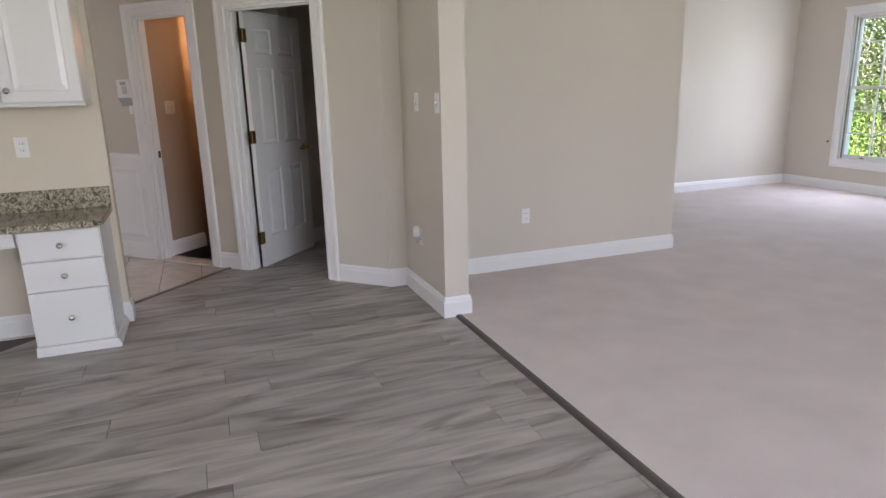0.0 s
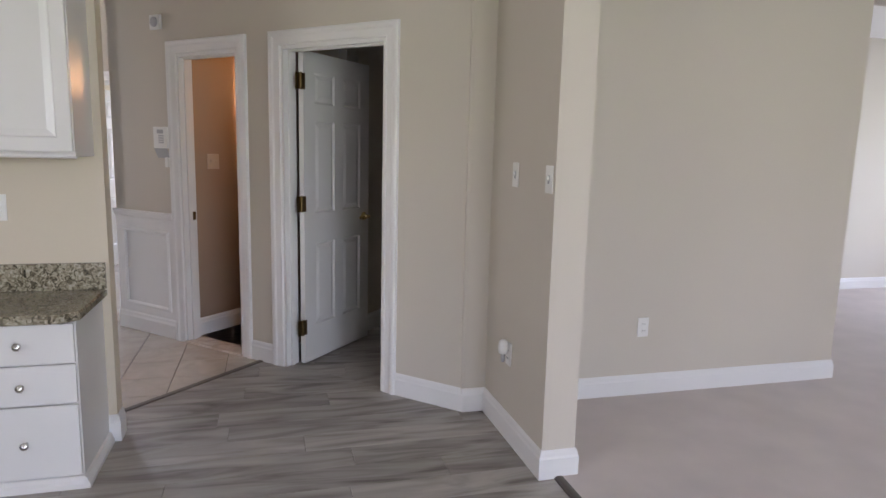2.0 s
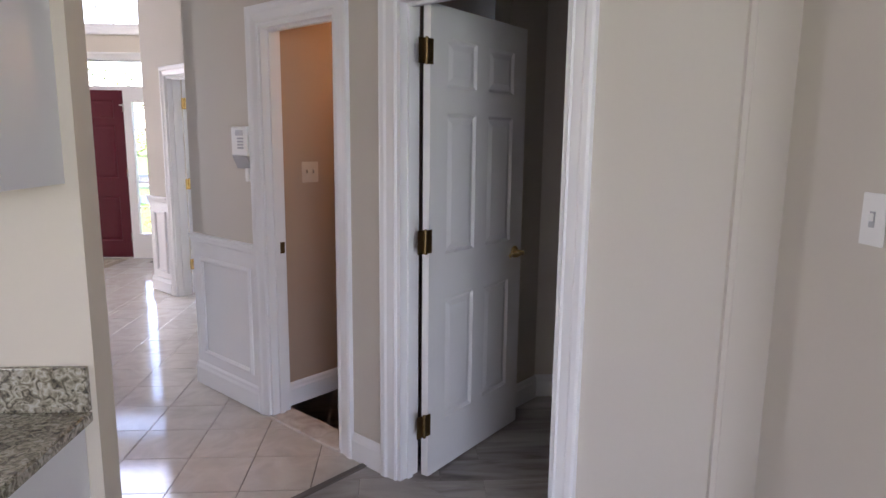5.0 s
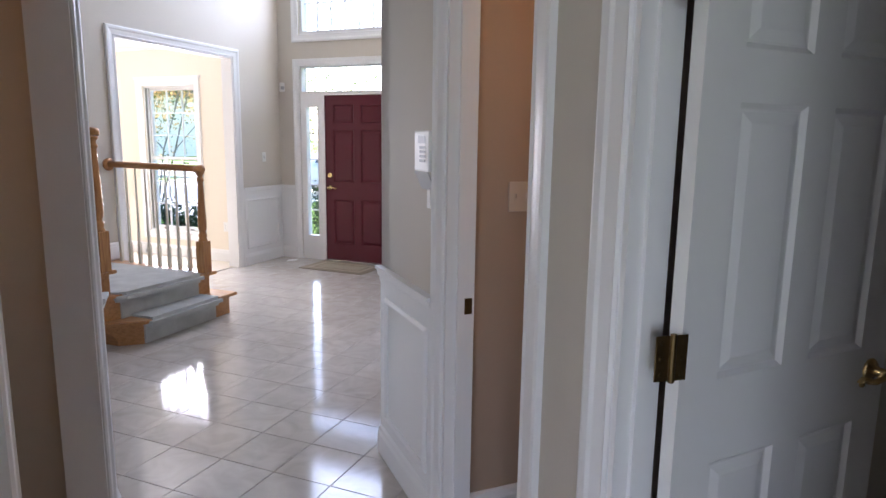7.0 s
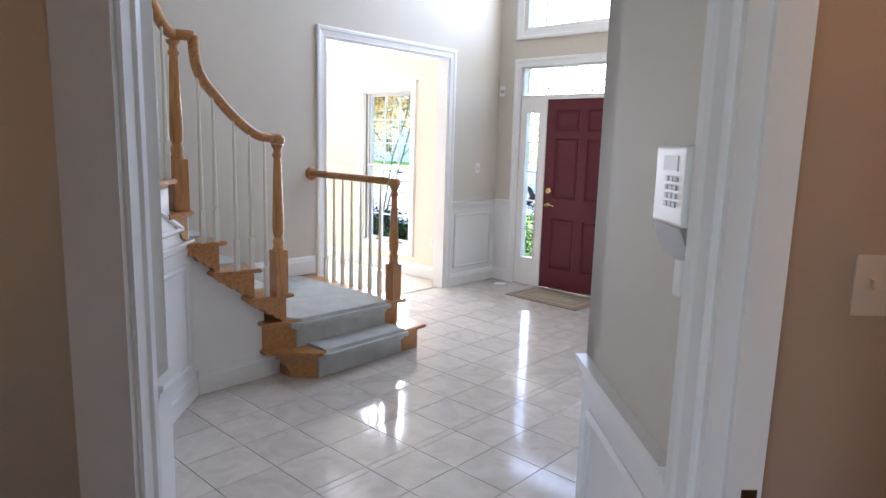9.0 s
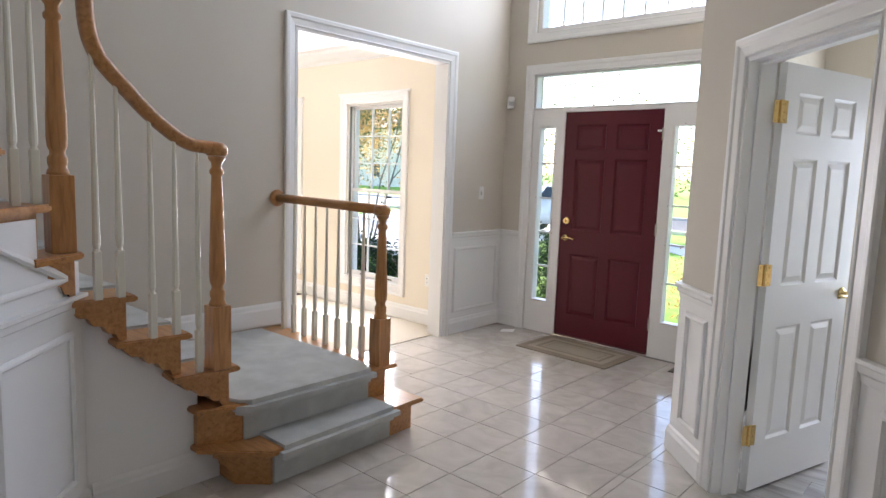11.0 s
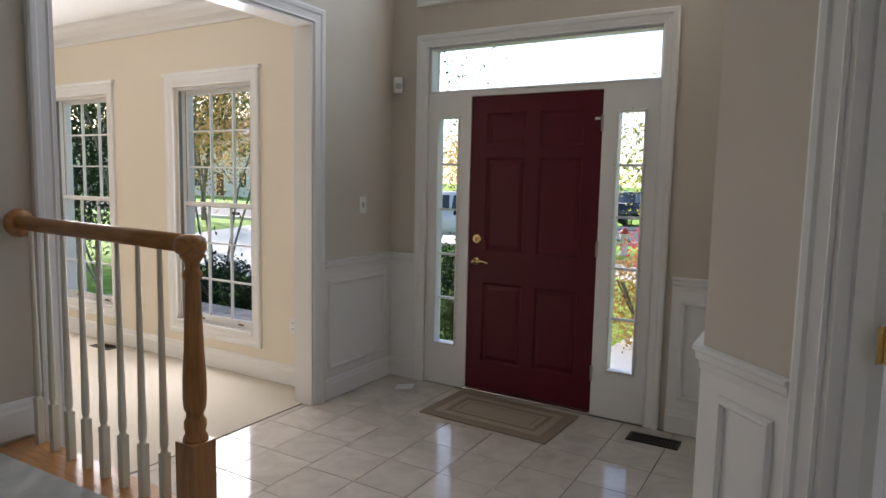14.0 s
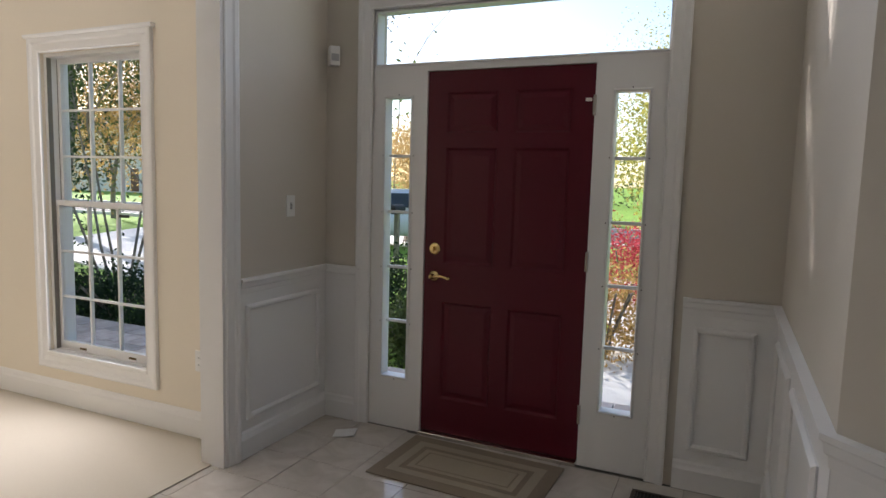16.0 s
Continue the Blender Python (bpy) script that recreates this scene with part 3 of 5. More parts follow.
for z in (0.29, 1.06, 1.80):
    hinge(study_door, pose(-0.030, -0.003, z, 0, 0, -14), BRASS)

# strike plates on the powder room and side room jambs
def strike(p0, p1, u, y, z, turn, holder_name="strike_plate"):
    bm = boxes((-0.018, -0.0015, -0.03, 0.018, 0.0015, 0.03), bevel=0.001)
    box(bm, -0.008, -0.003, -0.012, 0.008, 0.0, 0.012)
    ob = put(holder_name, bm, BRONZE, m=along(p0, p1) @ pose(u, y, z, 0, 0, turn))
    return tagged(ob, "small aged brass strike plate on a door jamb", "strike plate")


strike(D0, D1, PW[0] + 0.0195, 0.082, 0.93, 90)

# front door unit: frame with sidelights and transom
MF = along(*FR)
FDX0, FDX1 = -3.705 + 4.36, -2.785 + 4.36
SLL, SLR = (-3.961 + 4.36, -3.802 + 4.36), (-2.684 + 4.36, -2.530 + 4.36)
SZ = (0.312, 1.917)
TU, TZ = (-4.022 + 4.36, -2.452 + 4.36), (2.105, 2.39)
Y0, Y1 = 0.012, 0.082
bm = boxes(
    (U0, Y0, 0, SLL[0], Y1, 2.06), (SLL[1], Y0, 0, FDX0, Y1, 2.06), (SLL[0], Y0, 0, SLL[1], Y1, SZ[0]), (SLL[0], Y0, SZ[1], SLL[1], Y1, 2.06),
    (FDX1, Y0, 0, SLR[0], Y1, 2.06), (SLR[1], Y0, 0, U1, Y1, 2.06), (SLR[0], Y0, 0, SLR[1], Y1, SZ[0]), (SLR[0], Y0, SZ[1], SLR[1], Y1, 2.06),
    (U0, Y0, 2.06, U1, Y1, TZ[0]), (U0, Y0, TZ[0], TU[0], Y1, 2.425), (TU[1], Y0, TZ[0], U1, Y1, 2.425), (TU[0], Y0, TZ[1], TU[1], Y1, 2.425))
bmesh.ops.remove_doubles(bm, verts=bm.verts, dist=1e-5)
unit = tagged(put("window_1", bm, WHITE, m=MF), "white entry frame with narrow sidelights and transom", "window", kind="structure")
casing(*FR, 0.315, 1.915, 2.405)
BEAD = [(0.0, -0.014), (0.0, -0.004), (0.006, 0.000), (0.014, -0.008), (0.014, -0.014)]


def glazing(parent, m, u0, u1, z0, z1, cols, rows, y, bar=0.018, material=None):
    """Muntin grid with a pane in each opening."""
    bm = bmesh.new()
    material = material or WHITE
    for i in range(1, cols):
        u = u0 + (u1 - u0) * i / cols
        box(bm, u - bar / 2, y - 0.010, z0, u + bar / 2, y + 0.012, z1)
    for j in range(1, rows):
        z = z0 + (z1 - z0) * j / rows
        box(bm, u0, y - 0.0095, z - bar / 2, u1, y + 0.0115, z + bar / 2)
    if cols * rows > 1:
        part("muntin_grid", bm, material, parent, m=m)
    else:
        bm.free()
    a, b = (u1 - u0) / cols, (z1 - z0) / rows
    mesh = None
    for i in range(cols):
        for j in range(rows):
            c = Matrix.Translation((u0 + a * (i + 0.5), y, z0 + b * (j + 0.5)))
            if mesh is None:
                ob = part("pane", boxes((-a / 2, -0.002, -b / 2, a / 2, 0.002, b / 2)), GLASS, parent)
                mesh = ob.data
            else:
                ob = new("pane", mesh)
                ob.parent = parent
            ob.matrix_basis = (m @ c) if m is not None else c
            ob.visible_shadow = False


for u0, u1 in (SLL, SLR):
    glazing(unit, None, u0, u1, SZ[0], SZ[1], 1, 5, 0.06, 0.016)
    part("glazing_bead", sweep(bmesh.new(), [(u0, SZ[0], -1, -1), (u0, SZ[1], -1, 1), (u1, SZ[1], 1, 1), (u1, SZ[0], 1, -1)], BEAD, closed=True), WHITE, unit)
nail = None
for u0, u1 in (SLL, SLR):
    spots = [(u, SZ[0] + (SZ[1] - SZ[0]) * k / 5) for u in (u0 - 0.018, u1 + 0.018) for k in range(1, 5)]
    spots += [((u0 + u1) / 2, SZ[1] + 0.018), ((u0 + u1) / 2, SZ[0] - 0.018)]
    for u, z in spots:
        if nail is None:
            nb = part("nail_head", lathe(bmesh.new(), [(0.0035, 0.0), (0.0030, 0.002)], 8, pose(0, 0, 0, 90)), DARK, unit)
            nail = nb.data
        else:
            nb = new("nail_head", nail)
            nb.parent = unit
        nb.matrix_basis = Matrix.Translation((u, Y0 + 0.001, z))
glazing(unit, None, TU[0], TU[1], TZ[0], TZ[1], 1, 1, 0.06)
part("glazing_bead", sweep(bmesh.new(), [(TU[0], TZ[0], -1, -1), (TU[0], TZ[1], -1, 1), (TU[1], TZ[1], 1, 1), (TU[1], TZ[0], 1, -1)], BEAD, closed=True), WHITE, unit)
front = six_panel("door_1", MF @ pose(FDX0 + 0.003, 0.022, 0.022), FDX1 - FDX0 - 0.006, 2.035, MAROON, "maroon six-panel front door with brass hardware, closed", t=0.045, rows=[(0.20, 0.76), (0.98, 1.62), (1.70, 1.92)])
bm = lathe(bmesh.new(), [(0.034, 0.0), (0.034, 0.006), (0.027, 0.014), (0.012, 0.016), (0.012, 0.022)], 20, pose(0, 0, 0, 90))
box(bm, -0.006, -0.036, -0.014, 0.006, -0.020, 0.014, bevel=0.002)
part("deadbolt", bm, BRASS, front, "round brass deadbolt thumb turn", smooth=False, m=pose(0.062, 0, 1.06))
lever(front, pose(0.062, 0, 0.905), BRASS)
for z in (0.25, 1.05, 1.83):
    bm = lathe(bmesh.new(), [(0.007, -0.05), (0.009, -0.048), (0.009, 0.048), (0.007, 0.052)], 10)
    part("hinge", bm, CHROME, front, m=pose(FDX1 - FDX0 - 0.004, -0.012, z))
part("door_sensor", boxes((-0.02, -0.014, -0.008, 0.01, 0.0, 0.008), bevel=0.002), PLASTIC, front, m=pose(FDX1 - FDX0 - 0.03, 0.0, 1.86))
tagged(put("threshold_trim", boxes((FDX0, -0.02, 0.0, FDX1, 0.14, 0.020), bevel=0.004), CHROME, m=MF), "metal sill under the front door", "trim", kind="structure")

# upper foyer window
up = tagged(put("window_2", sweep(bmesh.new(), [(U0, 2.785, 1, 1), (U0, 4.9, 1, -1), (U1, 4.9, -1, -1), (U1, 2.785, -1, 1)], [(0.0, -0.02), (0.0, -0.15), (0.03, -0.15), (0.04, -0.02)], closed=True), WHITE, m=MF), "white grilled window high over the front door", "window", kind="structure")
part("window_trim", sweep(bmesh.new(), [(U0, 2.785, -1, -1), (U0, 4.9, -1, 1), (U1, 4.9, 1, 1), (U1, 2.785, 1, -1)], CASING, closed=True), WHITE, up)
glazing(up, None, U0 + 0.030, U1 - 0.030, 2.815, 4.87, 8, 6, 0.09, 0.014)


LINER = mat("grey_vinyl_track", (0.20, 0.19, 0.165), 0.5, grain=0.04)


def sash_window(name, p0, p1, u0, u1, z0, z1, label, cols=3, rows=3, depth=0.16):
    """Double-hung window in an opening of a wall, with casing, stool and two sashes."""
    m = along(p0, p1)
    f = 0.020
    bm = boxes((u0, 0.02, z0, u0 + f, depth, z1), (u1 - f, 0.02, z0, u1, depth, z1), (u0 + f, 0.02, z1 - f, u1 - f, depth, z1), (u0 + f, 0.02, z0, u1 - f, depth, z0 + f))
    w = tagged(put(name, bm, WHITE, m=m), label, "window", kind="structure")
    head = CASING
    part("window_trim", sweep(bmesh.new(), [(u0, z0, -1, -1), (u0, z1, -1, 1), (u1, z1, 1, 1), (u1, z0, 1, -1)], head, closed=True), WHITE, w)
    part("window_sill", boxes((u0 - 0.006, -0.020, z0 - 0.004, u1 + 0.006, 0.03, z0 + 0.016), bevel=0.004), WHITE, w)
    part("head_trim", run(bmesh.new(), u0 - 0.11, u1 + 0.11, z1 + 0.085, [(0.0, 0.0), (0.026, 0.0), (0.034, 0.012), (0.034, 0.022), (0.0, 0.022)]), WHITE, w)
    mid = (z0 + z1) / 2 + 0.02
    for nm, za, zb, y in (("upper_sash", mid - 0.02, z1 - f, 0.105), ("lower_sash", z0 + f, mid + 0.02, 0.070)):
        s, r = 0.026, 0.030
        a, b = u0 + f, u1 - f
        lo = 0.050 if nm == "lower_sash" else r
        sb = part(nm, boxes((a, y - 0.016, za, a + s, y + 0.016, zb), (b - s, y - 0.016, za, b, y + 0.016, zb), (a + s, y - 0.016, za, b - s, y + 0.016, za + lo), (a + s, y - 0.016, zb - r, b - s, y + 0.016, zb)), WHITE, w)
        glazing(sb, None, a + s, b - s, za + lo, zb - r, cols, rows, y, 0.013)
    for u in (u0 + f, u1 - f - 0.003):
        part("jamb_liner", boxes((u, 0.024, z0 + f + 0.002, u + 0.003, 0.051, z1 - f - 0.002), (u, 0.089, mid, u + 0.003, 0.086, z1 - f - 0.002)), LINER, w, "grey sash track in the jamb")
    part("sash_lock", boxes(((u0 + u1) / 2 + 0.16, 0.046, mid - 0.062, (u0 + u1) / 2 + 0.24, 0.053, mid - 0.044), bevel=0.002), DARK, w, "small dark vent latch")
    for u in (u0 + (u1 - u0) * 0.27, u0 + (u1 - u0) * 0.78):
        part("sash_latch", boxes((u - 0.03, 0.050, z0 + f + 0.012, u + 0.03, 0.056, z0 + f + 0.024), bevel=0.002), BRONZE, w)
    return w


sash_window("window_3", *DW, *W1, 0.32, 2.155, "white double-hung dining window with grilles")
sash_window("window_4", *DW, *W2, 0.32, 2.155, "white double-hung dining window with grilles")
SW = ((8.0, 7.1), (8.0, -3.2))
sash_window("window_5", *SW, 0.80, 1.86, 0.40, 2.17, "tall white double-hung window of far room")
sash_window("window_6", *SW, 2.2, 3.26, 0.40, 2.17, "tall white double-hung window of far room")
sash_window("window_7", *ST, 0.48, 1.38, 0.42, 2.1, "white study window with grilles")
sash_window("window_8", *ST, 1.38, 2.28, 0.42, 2.1, "white study window with grilles")

# ---- staircase ----
R = 0.19
stairs = empty("staircase", pose(-3.25, 7.5, 0), "honey oak staircase with grey carpet runner and white balusters", "staircase")
SI = pose(-3.25, 7.5, 0).inverted()


def spart(name, bm, material, label="", smooth=False, parent=None):
    if parent is None:
        bmesh.ops.transform(bm, matrix=SI, verts=bm.verts)
        return part(name, bm, material, stairs, label, smooth)
    bmesh.ops.transform(bm, matrix=SI, verts=bm.verts)
    return part(name, bm, material, parent, label, smooth)


def grow(poly, k):
    cx, cy = sum(p[0] for p in poly) / len(poly), sum(p[1] for p in poly) / len(poly)
    return [(x + k * (1 if x > cx else -1), y + k * (1 if y > cy else -1)) for x, y in poly]


def slab(poly, z0, z1, b=0.006):
    bm = prism(bmesh.new(), poly, z0, z1)
    es = [e for e in bm.edges if abs(e.verts[0].co.z - e.verts[1].co.z) < 1e-6]
    bmesh.ops.bevel(bm, geom=es, offset=b, segments=2, affect='EDGES')
    return bm


# starting step and landing, with clipped corners
S1 = [(-3.095, 8.61), (-3.075, 7.655), (-3.195, 7.535), (-3.42, 7.535), (-3.42, 8.61)]
spart("riser", prism(bmesh.new(), S1, 0.0, R - 0.027), OAK)
spart("tread", slab([(-3.033, 8.645), (-3.008, 7.623), (-3.272, 7.392), (-3.42, 7.392), (-3.42, 8.645)], R - 0.027, R), OAK)
# scooped bracket under the overhanging corner of the starting step
bm = bmesh.new()
scoop = [(0.0, 0.0), (0.165, 0.0), (0.170, 0.030), (0.185, 0.062), (0.212, 0.088), (0.240, 0.100), (0.244, 0.122), (0.268, 0.128), (0.272, R - 0.028), (0.0, R - 0.028)]
rings = [[bm.verts.new((-3.071 - 0.716 * u - 0.698 * o, 7.652 - 0.698 * u + 0.716 * o, z)) for u, z in scoop] for o in (0.0, 0.045)]
bm.faces.new(rings[0])
bm.faces.new(rings[1][::-1])
for i in range(len(scoop)):
    j = (i + 1) % len(scoop)
    bm.faces.new((rings[0][i], rings[0][j], rings[1][j], rings[1][i]))
spart("bracket", bm, OAK)
S2 = [(-3.225, 8.52), (-3.225, 7.59), (-3.30, 7.41), (-4.355, 7.41), (-4.355, 8.52)]
spart("riser", prism(bmesh.new(), S2, R, 2 * R - 0.027), OAK)
spart("landing", slab([(-3.172, 8.560), (-3.188, 7.602), (-3.245, 7.380), (-4.355, 7.380), (-4.355, 8.560)], 2 * R - 0.027, 2 * R), OAK)
spart("skirt", boxes((-4.355, 8.48, 0.0, -3.24, 8.515, 2 * R - 0.027)), WHITE)

# open ends O and wall ends W of each nosing
O = {3: (-3.190, 7.565), 4: (-3.198, 7.342), 5: (-3.225, 7.125), 6: (-3.240, 6.935), 7: (-3.14, 6.80)}
WL = {3: (-4.355, 7.565), 4: (-4.355, 7.34), 5: (-4.355, 7.10), 6: (-4.355, 6.80), 7: (-4.05, 6.36)}
for k in range(8, 14):
    O[k] = (O[7][0] + 0.175 * (k - 7), O[7][1] - 0.175 * (k - 7))
    WL[k] = (O[k][0] - 0.62, O[k][1] - 0.62)
for k in range(3, 13):
    a, b, c, d = O[k], O[k + 1], WL[k + 1], WL[k]
    ret = lambda p, q: (p[0] + 0.085 * (q[0] - p[0]) / max(span(p, q), 0.01), p[1] + 0.085 * (q[1] - p[1]) / max(span(p, q), 0.01))
    spart("tread", slab([a, ret(b, (2 * b[0] - a[0], 2 * b[1] - a[1])), c, d], k * R - 0.027, k * R), OAK)
    n = Vector((d[0] - a[0], d[1] - a[1])).normalized()
    f = Vector((b[0] - a[0], b[1] - a[1])).normalized()
    i0 = (a[0] + 0.052 * n.x + 0.03 * f.x, a[1] + 0.052 * n.y + 0.03 * f.y)
    i1 = (d[0] + 0.03 * f.x, d[1] + 0.03 * f.y)
    spart("riser", prism(bmesh.new(), [i0, (i0[0] + 0.02 * f.x, i0[1] + 0.02 * f.y), (i1[0] + 0.02 * f.x, i1[1] + 0.02 * f.y), i1], (k - 1) * R, k * R - 0.027), OAK)
    # scrolled bracket under the open end
    L = span(a, b)
    sc = [(0.03, 0), (0.03, -0.162), (0.060, -0.165), (0.075, -0.135), (0.105, -0.130), (0.125, -0.098), (0.165, -0.092), (0.185, -0.06), (0.225, -0.052), (0.255, -0.02), (0.265, 0)]
    bm = bmesh.new()
    rings = []
    for off in (0.045, 0.135):
        rings.append([bm.verts.new((a[0] + f.x * s * (L + 0.05) / 0.265 + n.x * off, a[1] + f.y * s * (L + 0.05) / 0.265 + n.y * off, k * R - 0.027 + z)) for s, z in sc])
    bm.faces.new(rings[0])
    bm.faces.new(rings[1][::-1])
    for i in range(len(sc)):
        j = (i + 1) % len(sc)
        bm.faces.new((rings[0][i], rings[0][j], rings[1][j], rings[1][i]))
    spart("bracket", bm, OAK)
    # runner on tread and riser
    if k < 13:
        r0 = (a[0] + 0.20 * n.x - 0.012 * f.x, a[1] + 0.20 * n.y - 0.012 * f.y)
        r1 = (d[0] - 0.10 * n.x - 0.012 * f.x, d[1] - 0.10 * n.y - 0.012 * f.y)
        nb = Vector((c[0] - b[0], c[1] - b[1])).normalized()
        q0 = (b[0] + 0.20 * nb.x + 0.035 * f.x, b[1] + 0.20 * nb.y + 0.035 * f.y)
        q1 = (c[0] - 0.10 * nb.x + 0.035 * f.x, c[1] - 0.10 * nb.y + 0.035 * f.y)
        bm = slab([r0, q0, q1, r1], k * R - 0.035, k * R + 0.012, 0.010)
        prism(bm, [(r0[0] + 0.012 * f.x, r0[1] + 0.012 * f.y), (r0[0] + 0.04 * f.x, r0[1] + 0.04 * f.y), (r1[0] + 0.04 * f.x, r1[1] + 0.04 * f.y), (r1[0] + 0.012 * f.x, r1[1] + 0.012 * f.y)], (k - 1) * R, k * R - 0.03)
        spart("runner", bm, RUNNER)

# runner on starting step and landing, rounded over the nosings
bm = slab([(-2.996, 8.425), (-2.976, 7.660), (-3.24, 7.655), (-3.24, 8.425)], R - 0.062, R + 0.016, 0.026)
prism(bm, [(-3.078, 8.425), (-3.058, 7.665), (-3.10, 7.665), (-3.10, 8.425)], 0.004, R - 0.035)
spart("runner", bm, RUNNER, "grey carpet over the starting step")
bm = slab([(-3.138, 8.375), (-3.151, 7.612), (-3.20, 7.550), (-3.30, 7.538), (-4.34, 7.538), (-4.34, 8.400), (-3.30, 8.400)], 2 * R - 0.062, 2 * R + 0.016, 0.026)
prism(bm, [(-3.208, 8.375), (-3.212, 7.60), (-3.25, 7.60), (-3.25, 8.375)], R, 2 * R - 0.035)
spart("runner", bm, RUNNER, "grey carpet over the landing")

# newels
def newel(x, y, z, sq, top):
    h = 0.043
    bm = boxes((x - h, y - h, z, x + h, y + h, z + sq - 0.008), bevel=0.003)
    prof = [(0.040, sq - 0.012), (0.037, sq + 0.005), (0.030, sq + 0.018), (0.034, sq + 0.035), (0.034, sq + 0.055), (0.027, sq + 0.065), (0.026, sq + 0.080), (0.033, sq + 0.095), (0.036, sq + 0.13), (0.035, sq + 0.20),
            (0.030, top - 0.30), (0.024, top - 0.12), (0.022, top - 0.085), (0.030, top - 0.075), (0.030, top - 0.060), (0.022, top - 0.050), (0.023, top - 0.03), (0.036, top - 0.012), (0.037, top)]
    lathe(bm, prof, 20, Matrix.Translation((x, y, z)))
    ob = spart("newel_post", bm, OAKV, "turned honey oak newel post")
    for f in ob.data.polygons:
        f.use_smooth = len(f.vertices) == 4 and abs(f.normal.z) < 0.95 and f.area < 0.004
    return ob


NX = -3.225
newel(NX, 8.470, 2 * R, 0.28, 0.86)
newel(NX, 7.475, 3 * R, 0.30, 0.955)
N0 = (-3.27, 6.865)
newel(*N0, 6 * R, 0.30, 0.93)

RAIL = [(-0.030, 0.0), (-0.024, -0.018), (-0.017, -0.024), (0.017, -0.024), (0.024, -0.018), (0.030, 0.0), (0.028, 0.016), (0.016, 0.028), (0.0, 0.031), (-0.016, 0.028), (-0.028, 0.016)]


def cap(x, y, z):
    return lathe(bmesh.new(), [(0.040, -0.026), (0.047, -0.016), (0.048, 0.004), (0.043, 0.020), (0.028, 0.030), (0.0, 0.033)], 20, Matrix.Translation((x, y, z)))


bm = tube(bmesh.new(), [(NX, 8.465, 1.265), (-3.6, 8.487, 1.268), (-4.0, 8.511, 1.27), (-4.325, 8.53, 1.272)], RAIL)
lr = spart("handrail", bm, OAK, "honey oak landing handrail", True)
spart("rail_cap", cap(NX, 8.465, 1.265), OAK, smooth=True)
bm = lathe(bmesh.new(), [(0.056, 0.0), (0.058, 0.012), (0.050, 0.024), (0.044, 0.030)], 24, pose(-4.358, 8.532, 1.272, 0, 90, 0))
spart("rosette", bm, OAK, "round oak wall rosette", True)

curve = [(7.475, 1.557), (7.40, 1.559), (7.35, 1.568), (7.28, 1.604), (7.175, 1.686), (7.085, 1.780), (7.005, 1.862), (6.972, 1.93), (6.960, 2.00), (6.957, 2.06), (6.956, 2.10)]


def smoothed(pts, n=3):
    pts = [Vector(p) for p in pts]
    for _ in range(n):
        out = [pts[0]]
        for a, b in zip(pts, pts[1:]):
            out += [a.lerp(b, 0.25), a.lerp(b, 0.75)]
        pts = out + [pts[-1]]
    return pts


bm = tube(bmesh.new(), smoothed([(NX, y, z) for y, z in curve], 2), RAIL)
spart("handrail", bm, OAK, "honey oak handrail with gooseneck", True)
spart("rail_cap", cap(NX, 7.475, 1.553), OAK, smooth=True)
g = 1 / math.sqrt(2)
up_pts = [(NX, 6.955, 2.095), (NX - 0.01, 6.90, 2.097), (N0[0], N0[1], 2.098), (N0[0] + 0.06, N0[1] - 0.06, 2.105), (N0[0] + 0.14, N0[1] - 0.14, 2.16), (N0[0] + 0.24, N0[1] - 0.24, 2.26), (N0[0] + 0.9, N0[1] - 0.9, 2.98)]
spart("handrail", tube(bmesh.new(), smoothed(up_pts, 2), RAIL), OAK, "honey oak handrail of the upper flight", True)


def baluster(x, y, z0, z1):
    bm = boxes((-0.014, -0.014, z0, 0.014, 0.014, z0 + 0.19), bevel=0.002)
    lathe(bm, [(0.015, z0 + 0.185), (0.010, z0 + 0.20), (0.014, z0 + 0.215), (0.0145, z0 + 0.24), (0.0125, z0 + 0.35), (0.0085, z1 - 0.1), (0.0075, z1)], 10)
    bmesh.ops.translate(bm, vec=(x, y, 0), verts=bm.verts)
    return spart("baluster", bm, BALW, "slim white turned baluster")


for i in range(8):
    baluster(-4.255 + 0.124 * i, 8.526 - 0.0074 * i, 2 * R, 1.245)


def rail_z(y):
    for (ya, za), (yb, zb) in zip(curve, curve[1:]):
        if yb <= y <= ya:
            return za + (zb - za) * (ya - y) / (ya - yb)
    return curve[-1][1]


for y, k in ((7.385, 3), (7.285, 4), (7.185, 4), (7.06, 5), (6.975, 5)):
    baluster(NX, y, k * R, rail_z(y) - 0.02)
for i, k in ((1, 7), (2, 7), (3, 8), (4, 8), (5, 9), (6, 9), (7, 10), (8, 10)):
    x = N0[0] + 0.085 * i + 0.02
    y = N0[1] - 0.085 * i - 0.02
    d = (x - N0[0])
    baluster(x, y, k * R, 2.10 + max(0, (d - 0.06)) * 1.09)

